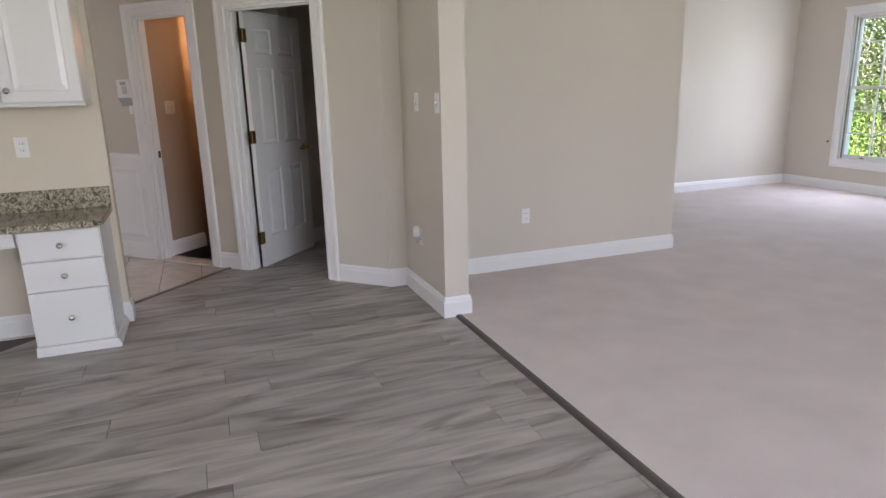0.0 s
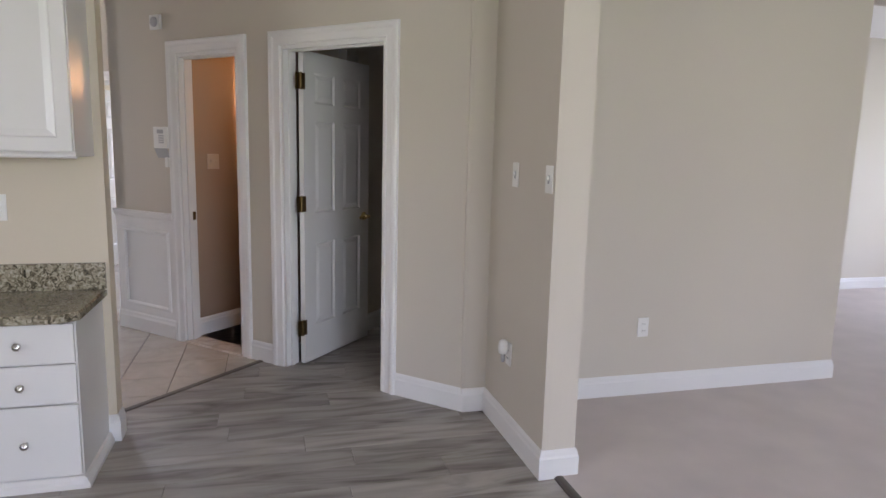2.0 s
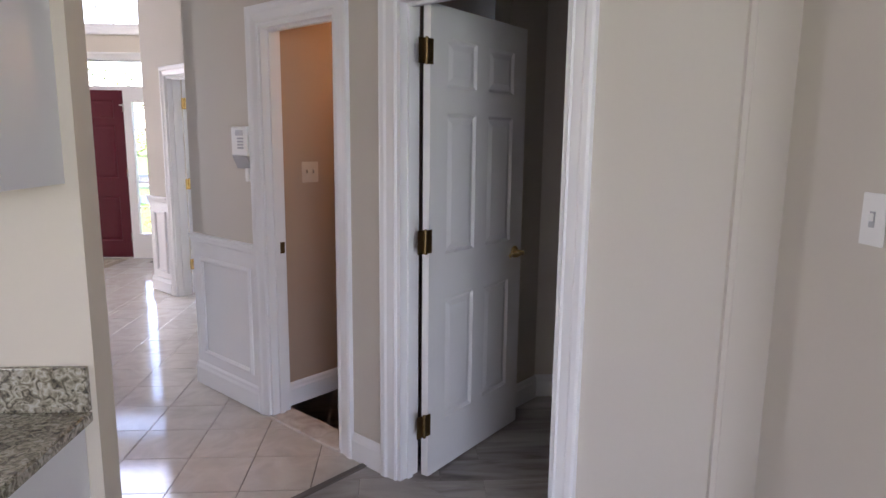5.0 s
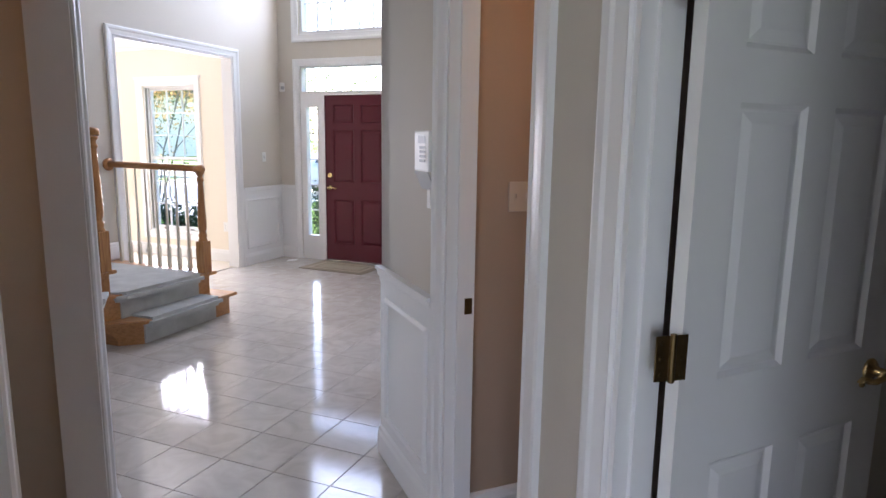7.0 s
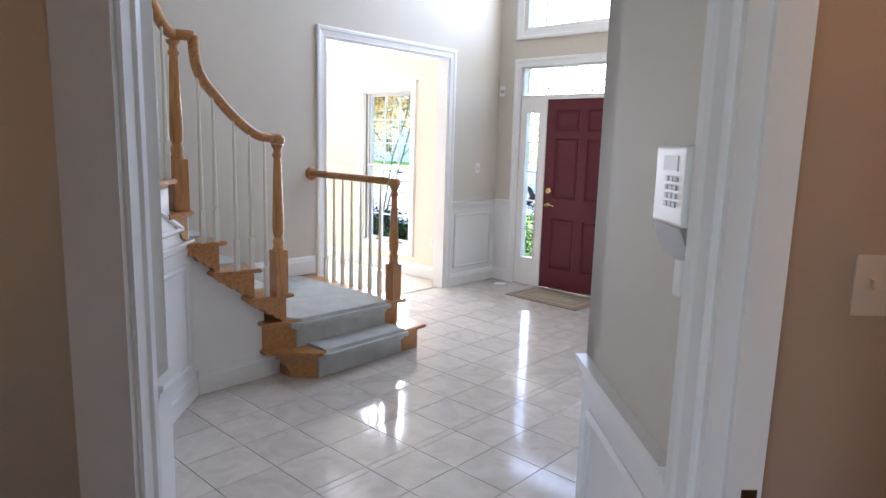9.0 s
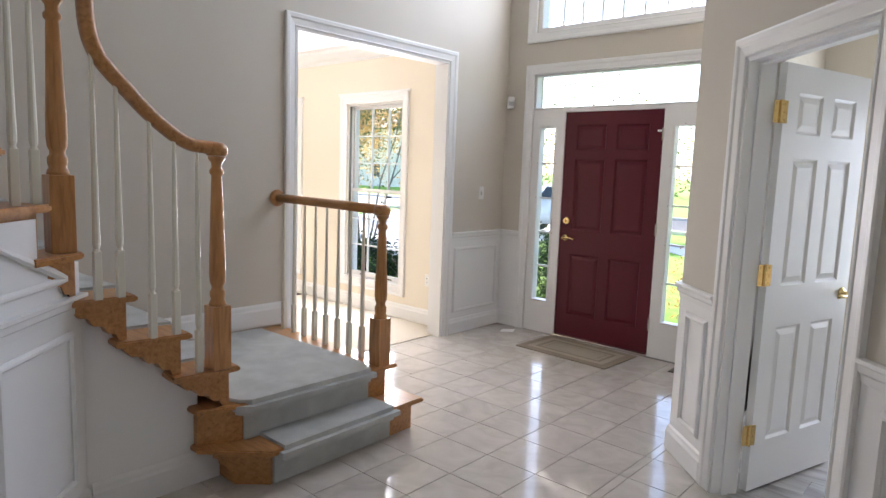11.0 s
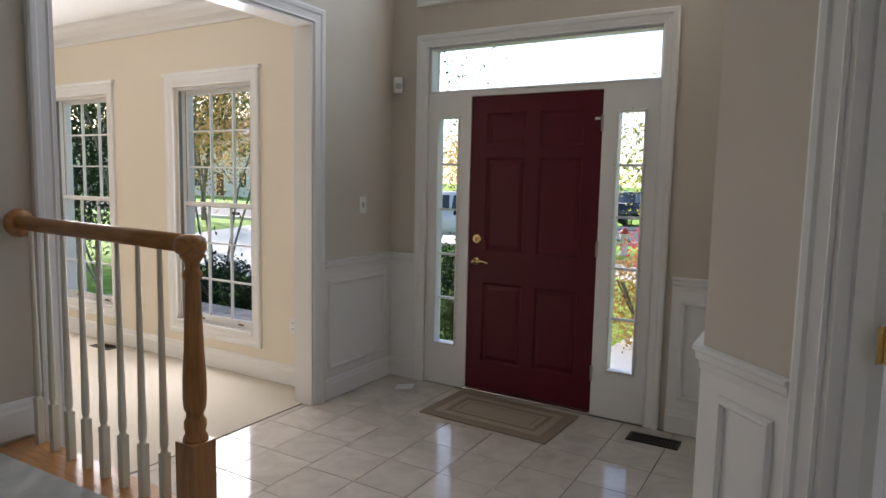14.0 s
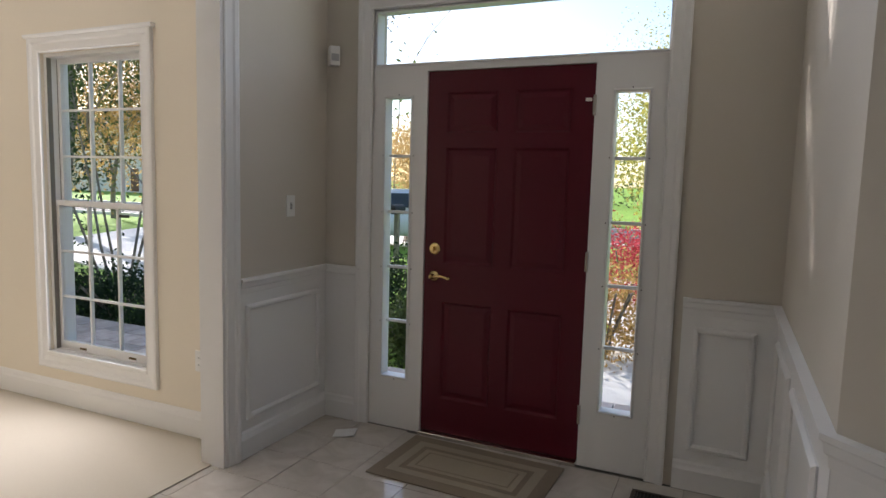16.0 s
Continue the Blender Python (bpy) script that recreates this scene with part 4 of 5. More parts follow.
# white knee wall under the flight
KX = -3.335
bm = boxes((KX - 0.1, 6.95, 0, KX, 7.10, 5 * R - 0.05), (KX - 0.1, 7.10, 0, KX, 7.34, 4 * R - 0.05), (KX - 0.1, 7.34, 0, KX, 7.43, 3 * R - 0.05), (KX - 0.1, 7.43, 0, KX, 7.54, R - 0.03))
tagged(put("wall_knee", bm, WHITE), "white wall under the stair flight", "wall", kind="structure")
run_p = ((KX, 6.965), (KX, 7.53))
baseboard(*run_p, profile=BASE5)
KD = ((-1.875, 5.475), (KX, 6.945))
bm = bmesh.new()
LK = span(*KD)
for k in range(6, 13):
    a = (O[k + 1][0] - KX) * math.sqrt(2)
    b = (O[k][0] - KX) * math.sqrt(2) if k > 6 else 0.0
    box(bm, max(LK - a, 0), 0, 0, LK - b, 0.1, k * R - 0.05)
MK = along((KD[1][0] + (KD[0][0] - KD[1][0]), KD[0][1]), KD[1])
tagged(put("wall_knee_diagonal", bm, WHITE, m=along(*KD)), "white panelled wall under the turning flight", "wall", kind="structure")
wainscot(*KD, 0.25, LK, [(0.35, 0.85), (0.97, 1.42), (1.52, LK - 0.08)], top=0.96)
for u0, u1, za, zb in ((1.50, LK - 0.10, 1.02, 1.14), (1.22, 1.44, 1.02, 1.36)):
    sob = sweep(bmesh.new(), [(u0, za, 1, 1), (u0, zb + 0.10, 1, -1), (u1, zb - 0.08, -1, -1), (u1, za, -1, 1)], PANELM, closed=True, m=along(*KD))
    tagged(put("panel_moulding_trim", sob, WHITE), "white panel moulding below the stair treads", "trim", kind="structure")


# ---- kitchen desk ----
def knob(parent, m):
    bm = lathe(bmesh.new(), [(0.008, 0.0), (0.006, 0.010), (0.008, 0.014), (0.016, 0.020), (0.017, 0.026), (0.012, 0.031), (0.0, 0.033)], 18, pose(0, 0, 0, 90))
    return part("knob", bm, CHROME, parent, "brushed nickel knob", True, m)


def drawer_front(parent, x0, x1, z0, z1, y):
    ob = part("drawer", boxes((x0, y - 0.019, z0, x1, y, z1), bevel=0.004), CABW, parent)
    knob(ob, pose((x0 + x1) / 2, y - 0.019, (z0 + z1) / 2))
    return ob


desk = empty("desk_cabinet", pose(-0.490, 4.5, 0), "white three-drawer desk cabinet with nickel knobs", "cabinet")
part("body", boxes((-0.20, -0.205, 0.0, 0.205, 0.226, 0.722)), CABW, desk)
part("base_moulding", run(bmesh.new(), -0.205, 0.212, 0.0, [(0.0, 0.0), (0.022, 0.0), (0.022, 0.022), (0.014, 0.034), (0.010, 0.05), (0.0, 0.055)], m=pose(0, -0.207, 0)), CABW, desk)
part("side_moulding", run(bmesh.new(), -0.228, 0.207, 0.0, [(0.0, 0.0), (0.022, 0.0), (0.022, 0.022), (0.014, 0.034), (0.010, 0.05), (0.0, 0.055)], m=pose(0.2065, 0, 0, 0, 0, 90)), CABW, desk)
for z0, z1 in ((0.062, 0.372), (0.380, 0.545), (0.553, 0.716)):
    drawer_front(desk, -0.197, 0.200, z0, z1, -0.207)
apron = empty("pencil_drawer", pose(-1.235, 4.5, 0), "white shallow drawer under the granite desk top", "drawer")
part("body", boxes((-0.54, -0.15, 0.625, 0.54, 0.2, 0.722)), CABW, apron)
part("drawer", boxes((-0.52, -0.172, 0.635, 0.52, -0.152, 0.714), bevel=0.003), CABW, apron)
side = empty("desk_cabinet", pose(-2.085, 4.5, 0), "white desk cabinet at the far end of the desk", "cabinet")
part("body", boxes((-0.30, -0.205, 0.0, 0.30, 0.226, 0.722)), CABW, side)
for z0, z1 in ((0.062, 0.372), (0.380, 0.545), (0.553, 0.716)):
    drawer_front(side, -0.29, 0.29, z0, z1, -0.207)
top = bmesh.new()
prism(top, [(-2.4, 4.235), (-0.322, 4.235), (-0.262, 4.295), (-0.262, 4.727), (-2.4, 4.727)], 0.724, 0.762)
bmesh.ops.bevel(top, geom=[e for e in top.edges if abs(e.verts[0].co.z - e.verts[1].co.z) < 1e-6], offset=0.006, segments=3, affect='EDGES')
counter = tagged(put("countertop", top, GRANITE), "speckled brown granite desk top with clipped corner", "countertop")
part("backsplash", boxes((-2.4, 4.708, 0.763, -0.262, 4.728, 0.888), bevel=0.002), GRANITE, counter)

cab = empty("wall_cabinet", pose(-0.475, 4.57, 1.38), "white wall cabinet with raised panel doors", "cabinet", group="wall cabinets")


def cabinet(e, w, h, d):
    part("body", boxes((-w / 2, -d / 2 + 0.02, 0.0, w / 2, d / 2, h)), CABW, e)
    part("light_rail", run(bmesh.new(), -w / 2, w / 2 + 0.008, -0.006, [(0.0, 0.0), (0.024, 0.004), (0.026, 0.012), (0.018, 0.022), (0.0, 0.024)], m=pose(0, -d / 2 + 0.021, 0)), CABW, e)
    s = 0.055
    x0, x1, z0, z1 = -w / 2 + 0.003, w / 2 - 0.003, 0.022, h - 0.004
    y = -d / 2 + 0.02
    bm = bmesh.new()
    rings = []
    for k, yy in ((0.0, y), (0.0, y - 0.016), (0.003, y - 0.019), (s, y - 0.019), (s + 0.005, y - 0.011), (s + 0.010, y - 0.010), (s + 0.034, y - 0.017)):
        rings.append([bm.verts.new(p) for p in ((x0 + k, yy, z0 + k), (x1 - k, yy, z0 + k), (x1 - k, yy, z1 - k), (x0 + k, yy, z1 - k))])
    for ra, rb in zip(rings, rings[1:]):
        for i in range(4):
            bm.faces.new((ra[i], ra[(i + 1) % 4], rb[(i + 1) % 4], rb[i]))
    bm.faces.new(rings[-1])
    bm.faces.new(rings[0][::-1])
    door = part("door", bm, CABW, e)
    knob(door, pose(x0 + 0.03, y - 0.019, z0 + 0.06))


cabinet(cab, 0.385, 1.0, 0.32)
for i in (1, 2, 3):
    copy_thing(cab, pose(-0.475 - 0.387 * i, 4.57, 1.38))


# ---- plates, keypad, sensors ----
def wall_plate(name, m, label, category, kind, w=0.072, h=0.118, skin=None):
    skin = skin or PLASTIC
    ob = empty(name, m, label, category)
    part("plate", boxes((-w / 2, -0.006, -h / 2, w / 2, 0.0, h / 2), bevel=0.003), skin, ob)
    if kind == "outlet":
        for z in (-0.020, 0.020):
            bm = lathe(bmesh.new(), [(0.017, 0.0), (0.0165, 0.004), (0.014, 0.005)], 18, pose(0, -0.005, z, 90))
            face = part("socket", bm, PLASTIC, ob)
            part("slot", boxes((-0.008, -0.0112, z - 0.004, -0.0055, -0.0099, z + 0.006), (0.0055, -0.0112, z - 0.004, 0.008, -0.0099, z + 0.006)), DARK, ob)
    else:
        n = 2 if kind == "double" else 1
        for i in range(n):
            x = (i - (n - 1) / 2) * 0.046
            part("toggle", boxes((x - 0.005, -0.018, -0.004, x + 0.005, -0.005, 0.014), bevel=0.002), skin, ob)
            part("toggle_surround", boxes((x - 0.008, -0.0075, -0.018, x + 0.008, -0.0055, 0.018)), GREYPL if skin is PLASTIC else skin, ob)
    return ob


wall_plate("wall_outlet", pose(-0.685, 4.73, 1.145), "white double outlet above the granite desk", "outlet", "outlet")
wall_plate("wall_outlet", pose(2.633, 4.737, 0.427), "white double outlet low on greige wall", "outlet", "outlet")
wall_plate("light_switch", pose(1.64, 4.374, 1.337, 0, 0, -90), "white light switch on greige partition", "switch", "single")
wall_plate("light_switch", pose(1.64, 3.985, 1.333, 0, 0, -90), "white light switch near the partition end", "switch", "single")
ol = wall_plate("wall_outlet", pose(1.64, 4.37, 0.44, 0, 0, -90), "white outlet holding a plug-in freshener", "outlet", "outlet")
fresh = empty("air_freshener", pose(1.64, 4.37, 0.46, 0, 0, -90), "white plug-in air freshener in an outlet", "air freshener")
bm = lathe(bmesh.new(), [(0.012, -0.03), (0.022, -0.026), (0.026, 0.0), (0.024, 0.03), (0.014, 0.042), (0.0, 0.044)], 16, Matrix.Translation((0, -0.034, 0.012)))
part("body", bm, PLASTIC, fresh, smooth=True)
part("bulb", lathe(bmesh.new(), [(0.008, 0.0), (0.012, 0.02), (0.009, 0.045), (0.0, 0.05)], 14, pose(0.0, -0.034, -0.012, 180)), GREYPL, fresh, smooth=True)
wall_plate("light_switch", along(*FL) @ pose(10.768 - 6.66, 0, 1.30), "white light switch by the dining opening", "switch", "single")
wall_plate("light_switch", along((-0.10, 6.47), (0.62, 7.19)) @ pose(0.24, 0, 1.32), "almond double light switch in powder room", "switch", "double", 0.110, 0.114, ALMOND)
wall_plate("wall_outlet", along(*DW) @ pose(-4.73 + 9.2, 0, 0.44), "white outlet low on cream dining wall", "outlet", "outlet")

MD = along(D0, D1)
pad = empty("alarm_keypad", MD @ pose(0.605, 0, 1.487), "white alarm keypad with open flap below", "keypad")
part("body", boxes((-0.075, -0.032, -0.075, 0.075, 0.0, 0.075), bevel=0.006), PLASTIC, pad)
part("screen", boxes((-0.030, -0.0335, 0.028, 0.038, -0.0315, 0.056)), GREYPL, pad)
for r in range(4):
    for c in range(3):
        part("key", boxes((-0.012 + 0.020 * c, -0.036, 0.008 - 0.016 * r, 0.003 + 0.020 * c, -0.0315, 0.018 - 0.016 * r), bevel=0.0015), GREYPL, pad)
part("flap", boxes((-0.070, -0.004, -0.075, 0.070, 0.0, 0.0), bevel=0.002), GREYPL, pad, "grey translucent flap hanging open", m=pose(0, -0.030, -0.075, 24))
pull = empty("chime_box", MD @ pose(0.645, 0, 1.312), "small white plastic box below the keypad", "sensor")
part("body", boxes((-0.016, -0.018, -0.035, 0.016, 0.0, 0.035), bevel=0.004), PLASTIC, pull)
siren = empty("wall_siren", MD @ pose(0.582, 0, 2.283), "small round white alarm sounder high on wall", "alarm")
part("base", boxes((-0.055, -0.022, -0.05, 0.055, 0.0, 0.05), bevel=0.006), PLASTIC, siren)
part("grille", lathe(bmesh.new(), [(0.034, 0.0), (0.033, 0.012), (0.022, 0.016), (0.0, 0.017)], 20, pose(0, -0.022, 0, 90)), GREYPL, siren)
mot = empty("motion_sensor", pose(-4.298, 11.086, 2.160, 0, 0, 45), "white corner motion sensor near the front door", "sensor")
part("body", boxes((-0.030, -0.045, -0.055, 0.030, 0.018, 0.055), bevel=0.008), PLASTIC, mot)
part("lens", boxes((-0.022, -0.049, -0.030, 0.022, -0.044, 0.010), bevel=0.003), GREYPL, mot)


# ---- floor things ----
def vent(name, x0, y0, x1, y1, label):
    v = empty(name, pose((x0 + x1) / 2, (y0 + y1) / 2, 0.0), label, "floor vent")
    a, b = (x1 - x0) / 2, (y1 - y0) / 2
    part("frame", boxes((-a, -b, 0.001, a, -b + 0.018, 0.007), (-a, b - 0.018, 0.001, a, b, 0.007), (-a, -b, 0.0012, -a + 0.018, b, 0.0068), (a - 0.018, -b, 0.0012, a, b, 0.0068)), BRONZE2, v)
    part("pan", boxes((-a + 0.01, -b + 0.01, 0.0006, a - 0.01, b - 0.01, 0.0016)), DARK, v)
    n = int((x1 - x0 - 0.04) / 0.016)
    for i in range(n):
        x = -a + 0.024 + i * 0.016
        part("slat", boxes((x, -b + 0.016, 0.002, x + 0.005, b - 0.016, 0.006)), BRONZE2, v)
    return v


BRONZE2 = mat("dark_bronze_metal", (0.055, 0.042, 0.032), 0.45, 0.6, grain=0.1)
vent("floor_vent", -2.48, 10.84, -2.19, 10.975, "dark bronze floor register on cream tile")
vd = vent("floor_vent", -6.92, 10.28, -6.66, 10.40, "dark bronze floor register in cream carpet")
vd.location.z = 0.006

MAT1 = mat("taupe_mat_weave", (0.28, 0.235, 0.18), 0.95, grain=0.25, scale=260, bump=0.8, bscale=300, spec=0.1)
MAT2 = mat("pale_mat_weave", (0.40, 0.345, 0.265), 0.95, grain=0.25, scale=260, bump=0.8, bscale=300, spec=0.1)
dm = empty("door_mat", pose(-3.27, 10.785, 0.0, 0, 0, -2), "taupe woven door mat with framed border", "mat")
part("base", boxes((-0.435, -0.265, 0.001, 0.435, 0.265, 0.009), bevel=0.003), MAT1, dm)
for k, t, mm in ((0.07, 0.05, MAT2), (0.15, 0.03, MAT2)):
    a, b = 0.435 - k, 0.265 - k
    part("border", boxes((-a, -b, 0.008, a, -b + t, 0.0105), (-a, b - t, 0.008, a, b, 0.0105), (-a, -b + t, 0.008, -a + t, b - t, 0.0105), (a - t, -b + t, 0.008, a, b - t, 0.0105)), mm, dm)
part("field", boxes((-0.245, -0.078, 0.008, 0.245, 0.078, 0.0103)), MAT2, dm)
paper = bmesh.new()
prism(paper, [(-0.065, -0.05), (0.06, -0.055), (0.065, 0.05), (-0.06, 0.055)], 0.0, 0.0025)
for v in paper.verts:
    v.co.z += 0.012 * max(0, v.co.x / 0.065) ** 2
lp = tagged(put("leaflet", paper, mat("white_paper", (0.75, 0.75, 0.74), 0.6), m=pose(-4.07, 10.90, 0.001, 0, 0, 25)), "folded white paper leaflet on the tile", "paper")

# ---- powder room and side room ----
van = empty("vanity", pose(0.70, 7.01, 0, 0, 0, -45), "dark brown wooden powder room vanity", "vanity")
VW = ramp_mat("dark_cherry_wood", [(0.3, (0.06, 0.018, 0.010)), (0.7, (0.14, 0.045, 0.022))], 5, (1, 1, 8), 0.35)
part("body", boxes((-0.28, -0.20, 0.08, 0.28, 0.08, 0.80), bevel=0.004), VW, van)
part("plinth", boxes((-0.26, -0.17, 0.0, 0.26, 0.07, 0.08)), VW, van)
for x in (-0.14, 0.14):
    dd = part("door", boxes((x - 0.125, -0.218, 0.11, x + 0.125, -0.20, 0.77), bevel=0.004), VW, van)
    knob(dd, pose(x * 0.2, -0.218, 0.45))
part("basin_top", boxes((-0.29, -0.225, 0.80, 0.29, 0.085, 0.83), bevel=0.006), PLASTIC, van)
glow = emit("warm_lamp_glass", (1.0, 0.62, 0.25), 3.0)
lamp = empty("vanity_light", pose(0.66, 7.04, 1.95, 0, 0, -45), "brass vanity light with warm glass shades", "lamp")
part("bar", boxes((-0.22, 0.06, -0.03, 0.22, 0.09, 0.03), bevel=0.006), BRASS, lamp)
for x in (-0.15, 0.0, 0.15):
    part("shade", lathe(bmesh.new(), [(0.02, 0.0), (0.045, 0.02), (0.055, 0.07), (0.04, 0.11), (0.0, 0.12)], 16, pose(x, 0.0, -0.05)), glow, lamp, "glowing warm glass shade", True)
pl = new("powder_room_bulb", bpy.data.lights.new("powder_room_bulb", 'POINT'))
pl.data.energy, pl.data.color, pl.data.shadow_soft_size = 0.5, (1.0, 0.55, 0.25), 0.08
pl.location = (0.52, 6.96, 1.90)
sl = empty("wall_lamp", pose(-1.95, 5.05, 1.55, 0, 0, 45), "warm glass wall lamp in the side room", "lamp")
part("backplate", boxes((-0.05, -0.01, -0.08, 0.05, 0.02, 0.08), bevel=0.006), BRASS, sl)
part("shade", lathe(bmesh.new(), [(0.02, 0.0), (0.05, 0.03), (0.06, 0.10), (0.03, 0.15), (0.0, 0.155)], 16, pose(0, -0.08, -0.08)), glow, sl, "glowing warm glass shade", True)
s2 = new("side_room_bulb", bpy.data.lights.new("side_room_bulb", 'POINT'))
s2.data.energy, s2.data.color, s2.data.shadow_soft_size = 0.2, (1.0, 0.55, 0.25), 0.08
s2.location = (-1.78, 5.05, 1.7)


# ---- outdoors ----
GZ = -0.35
LAWN = ramp_mat("lawn_grass", [(0.3, (0.15, 0.27, 0.04)), (0.6, (0.26, 0.42, 0.07)), (0.85, (0.36, 0.50, 0.11))], 2.5, (1, 1, 1), 0.9, bump=0.5, coords="Object", spec=0.1)
CONC = mat("pale_concrete", (0.66, 0.64, 0.60), 0.85, grain=0.08, stain=0.08, bump=0.2, bscale=40)
ASPH = mat("asphalt", (0.06, 0.06, 0.062), 0.9, grain=0.15, scale=80, bump=0.3)
PAVER = ramp_mat("porch_paver", [(0.3, (0.42, 0.34, 0.30)), (0.7, (0.60, 0.53, 0.48))], 6, rough=0.8, vary=0.2)
BRICKM = ramp_mat("red_brick", [(0.3, (0.16, 0.065, 0.045)), (0.7, (0.28, 0.13, 0.09))], 6, rough=0.85, vary=0.25)
SIDING = mat("tan_siding", (0.74, 0.70, 0.63), 0.8, grain=0.03)
SHING = mat("brown_shingle", (0.13, 0.11, 0.095), 0.9, grain=0.2, scale=40)
BARK = ramp_mat("grey_bark", [(0.3, (0.13, 0.105, 0.085)), (0.7, (0.30, 0.26, 0.215))], 7, (3, 3, 0.6), 0.9, bump=0.6)
lawn = bmesh.new()
prism(lawn, [(-600, 11.3), (600, 11.3), (600, 900), (-600, 900)], GZ - 0.2, GZ)
tagged(put("ground", lawn, LAWN), "sunlit green lawn reaching far off", "ground", kind="structure")
side_ground = prism(bmesh.new(), [(-600, -600), (600, -600), (600, 11.29), (-600, 11.29)], GZ - 0.2, GZ - 0.01)
tagged(put("ground_rear", side_ground, LAWN), "green lawn round the house", "ground", kind="structure")
tagged(put("driveway", prism(bmesh.new(), [(-17.5, 17.4), (-9.0, 14.9), (-11.5, 27.0), (-21.5, 27.0)], GZ - 0.05, GZ + 0.03), CONC), "pale concrete driveway", "driveway", kind="structure")
tagged(put("road", prism(bmesh.new(), [(-200, 27.0), (200, 27.0), (200, 34.0), (-200, 34.0)], GZ - 0.1, GZ + 0.012), ASPH), "grey asphalt street", "road", kind="structure")
tagged(put("kerb", boxes((-200, 26.8, GZ - 0.1, 200, 27.0, GZ + 0.12), (-200, 34.0, GZ - 0.1, 200, 34.2, GZ + 0.12)), CONC), "pale concrete kerb along the street", "kerb", kind="structure")
porch = tagged(put("porch", boxes((-9.6, 10.66, GZ, -1.5, 12.4, -0.10), (-4.6, 12.4, GZ, -2.0, 12.75, -0.22)), CONC), "paved front porch with step", "porch", kind="structure")
mesh = None
for i in range(26):
    for j in range(6):
        x, y = -9.5 + 0.305 * i, 10.75 + 0.275 * j
        if y < 11.35 and x > -4.65:
            continue
        if mesh is None:
            pv = part("paver", boxes((-0.147, -0.132, 0, 0.147, 0.132, 0.03), bevel=0.004), PAVER, porch)
            mesh = pv.data
        else:
            pv = new("paver", mesh)
            pv.parent = porch
        pv.matrix_basis = Matrix.Translation((x + 0.15, y + 0.14, -0.1))
walkp = [(-3.6, 12.75), (-2.2, 12.75), (-1.8, 16.0), (-3.2, 20.0), (-8.0, 24.0), (-12.0, 25.0), (-12.0, 23.8), (-7.8, 22.6), (-4.4, 19.2), (-3.4, 16.0)]
tagged(put("pavement", prism(bmesh.new(), walkp, GZ - 0.05, GZ + 0.02), CONC), "pale concrete front walk", "pavement", kind="structure")


def leaf_material(name, a, b, c):
    m = ramp_mat(name, [(0.3, a), (0.55, b), (0.8, c)], 9, (1, 1, 1), 0.6, bump=0.0, dist=0.5)
    nt = m.node_tree
    p = nt.nodes["Principled BSDF"]
    src = p.inputs["Base Color"].links[0].from_socket
    tr = nt.nodes.new("ShaderNodeBsdfTranslucent")
    mx = nt.nodes.new("ShaderNodeMixShader")
    mx.inputs[0].default_value = 0.5
    nt.links.new(src, tr.inputs["Color"])
    nt.links.new(p.outputs[0], mx.inputs[1])
    nt.links.new(tr.outputs[0], mx.inputs[2])
    nt.links.new(mx.outputs[0], nt.nodes["Material Output"].inputs["Surface"])
    return m


def leaves(centres, per, spread, size, seed, flat=0.8):
    """Many small bent leaves scattered in clumps."""
    rs = np.random.RandomState(seed)
    c = np.repeat(np.array([tuple(q) for q in centres], float), per, axis=0)
    n = len(c)
    p = c + rs.normal(size=(n, 3)) * np.array([spread, spread, spread * flat]) * 0.5
    a = rs.normal(size=(n, 3))
    a /= np.linalg.norm(a, axis=1)[:, None]
    b = np.cross(a, rs.normal(size=(n, 3)))
    b /= np.linalg.norm(b, axis=1)[:, None]
    s = (size * (0.6 + 0.8 * rs.rand(n)))[:, None]
    bend = np.cross(a, b) * s * 0.15
    verts = np.stack([p - a * s, p + b * s * 0.45 + bend, p + a * s, p - b * s * 0.45 + bend], axis=1).reshape(-1, 3)
    faces = np.arange(4 * n).reshape(-1, 4)
    return verts.tolist(), faces.tolist()


def leaf_mesh(name, verts, faces, material, parent):
    me = bpy.data.meshes.new(name)
    me.from_pydata(verts, [], faces)
    me.materials.append(material)
    ob = new(name, me)
    ob.parent = parent
    return ob


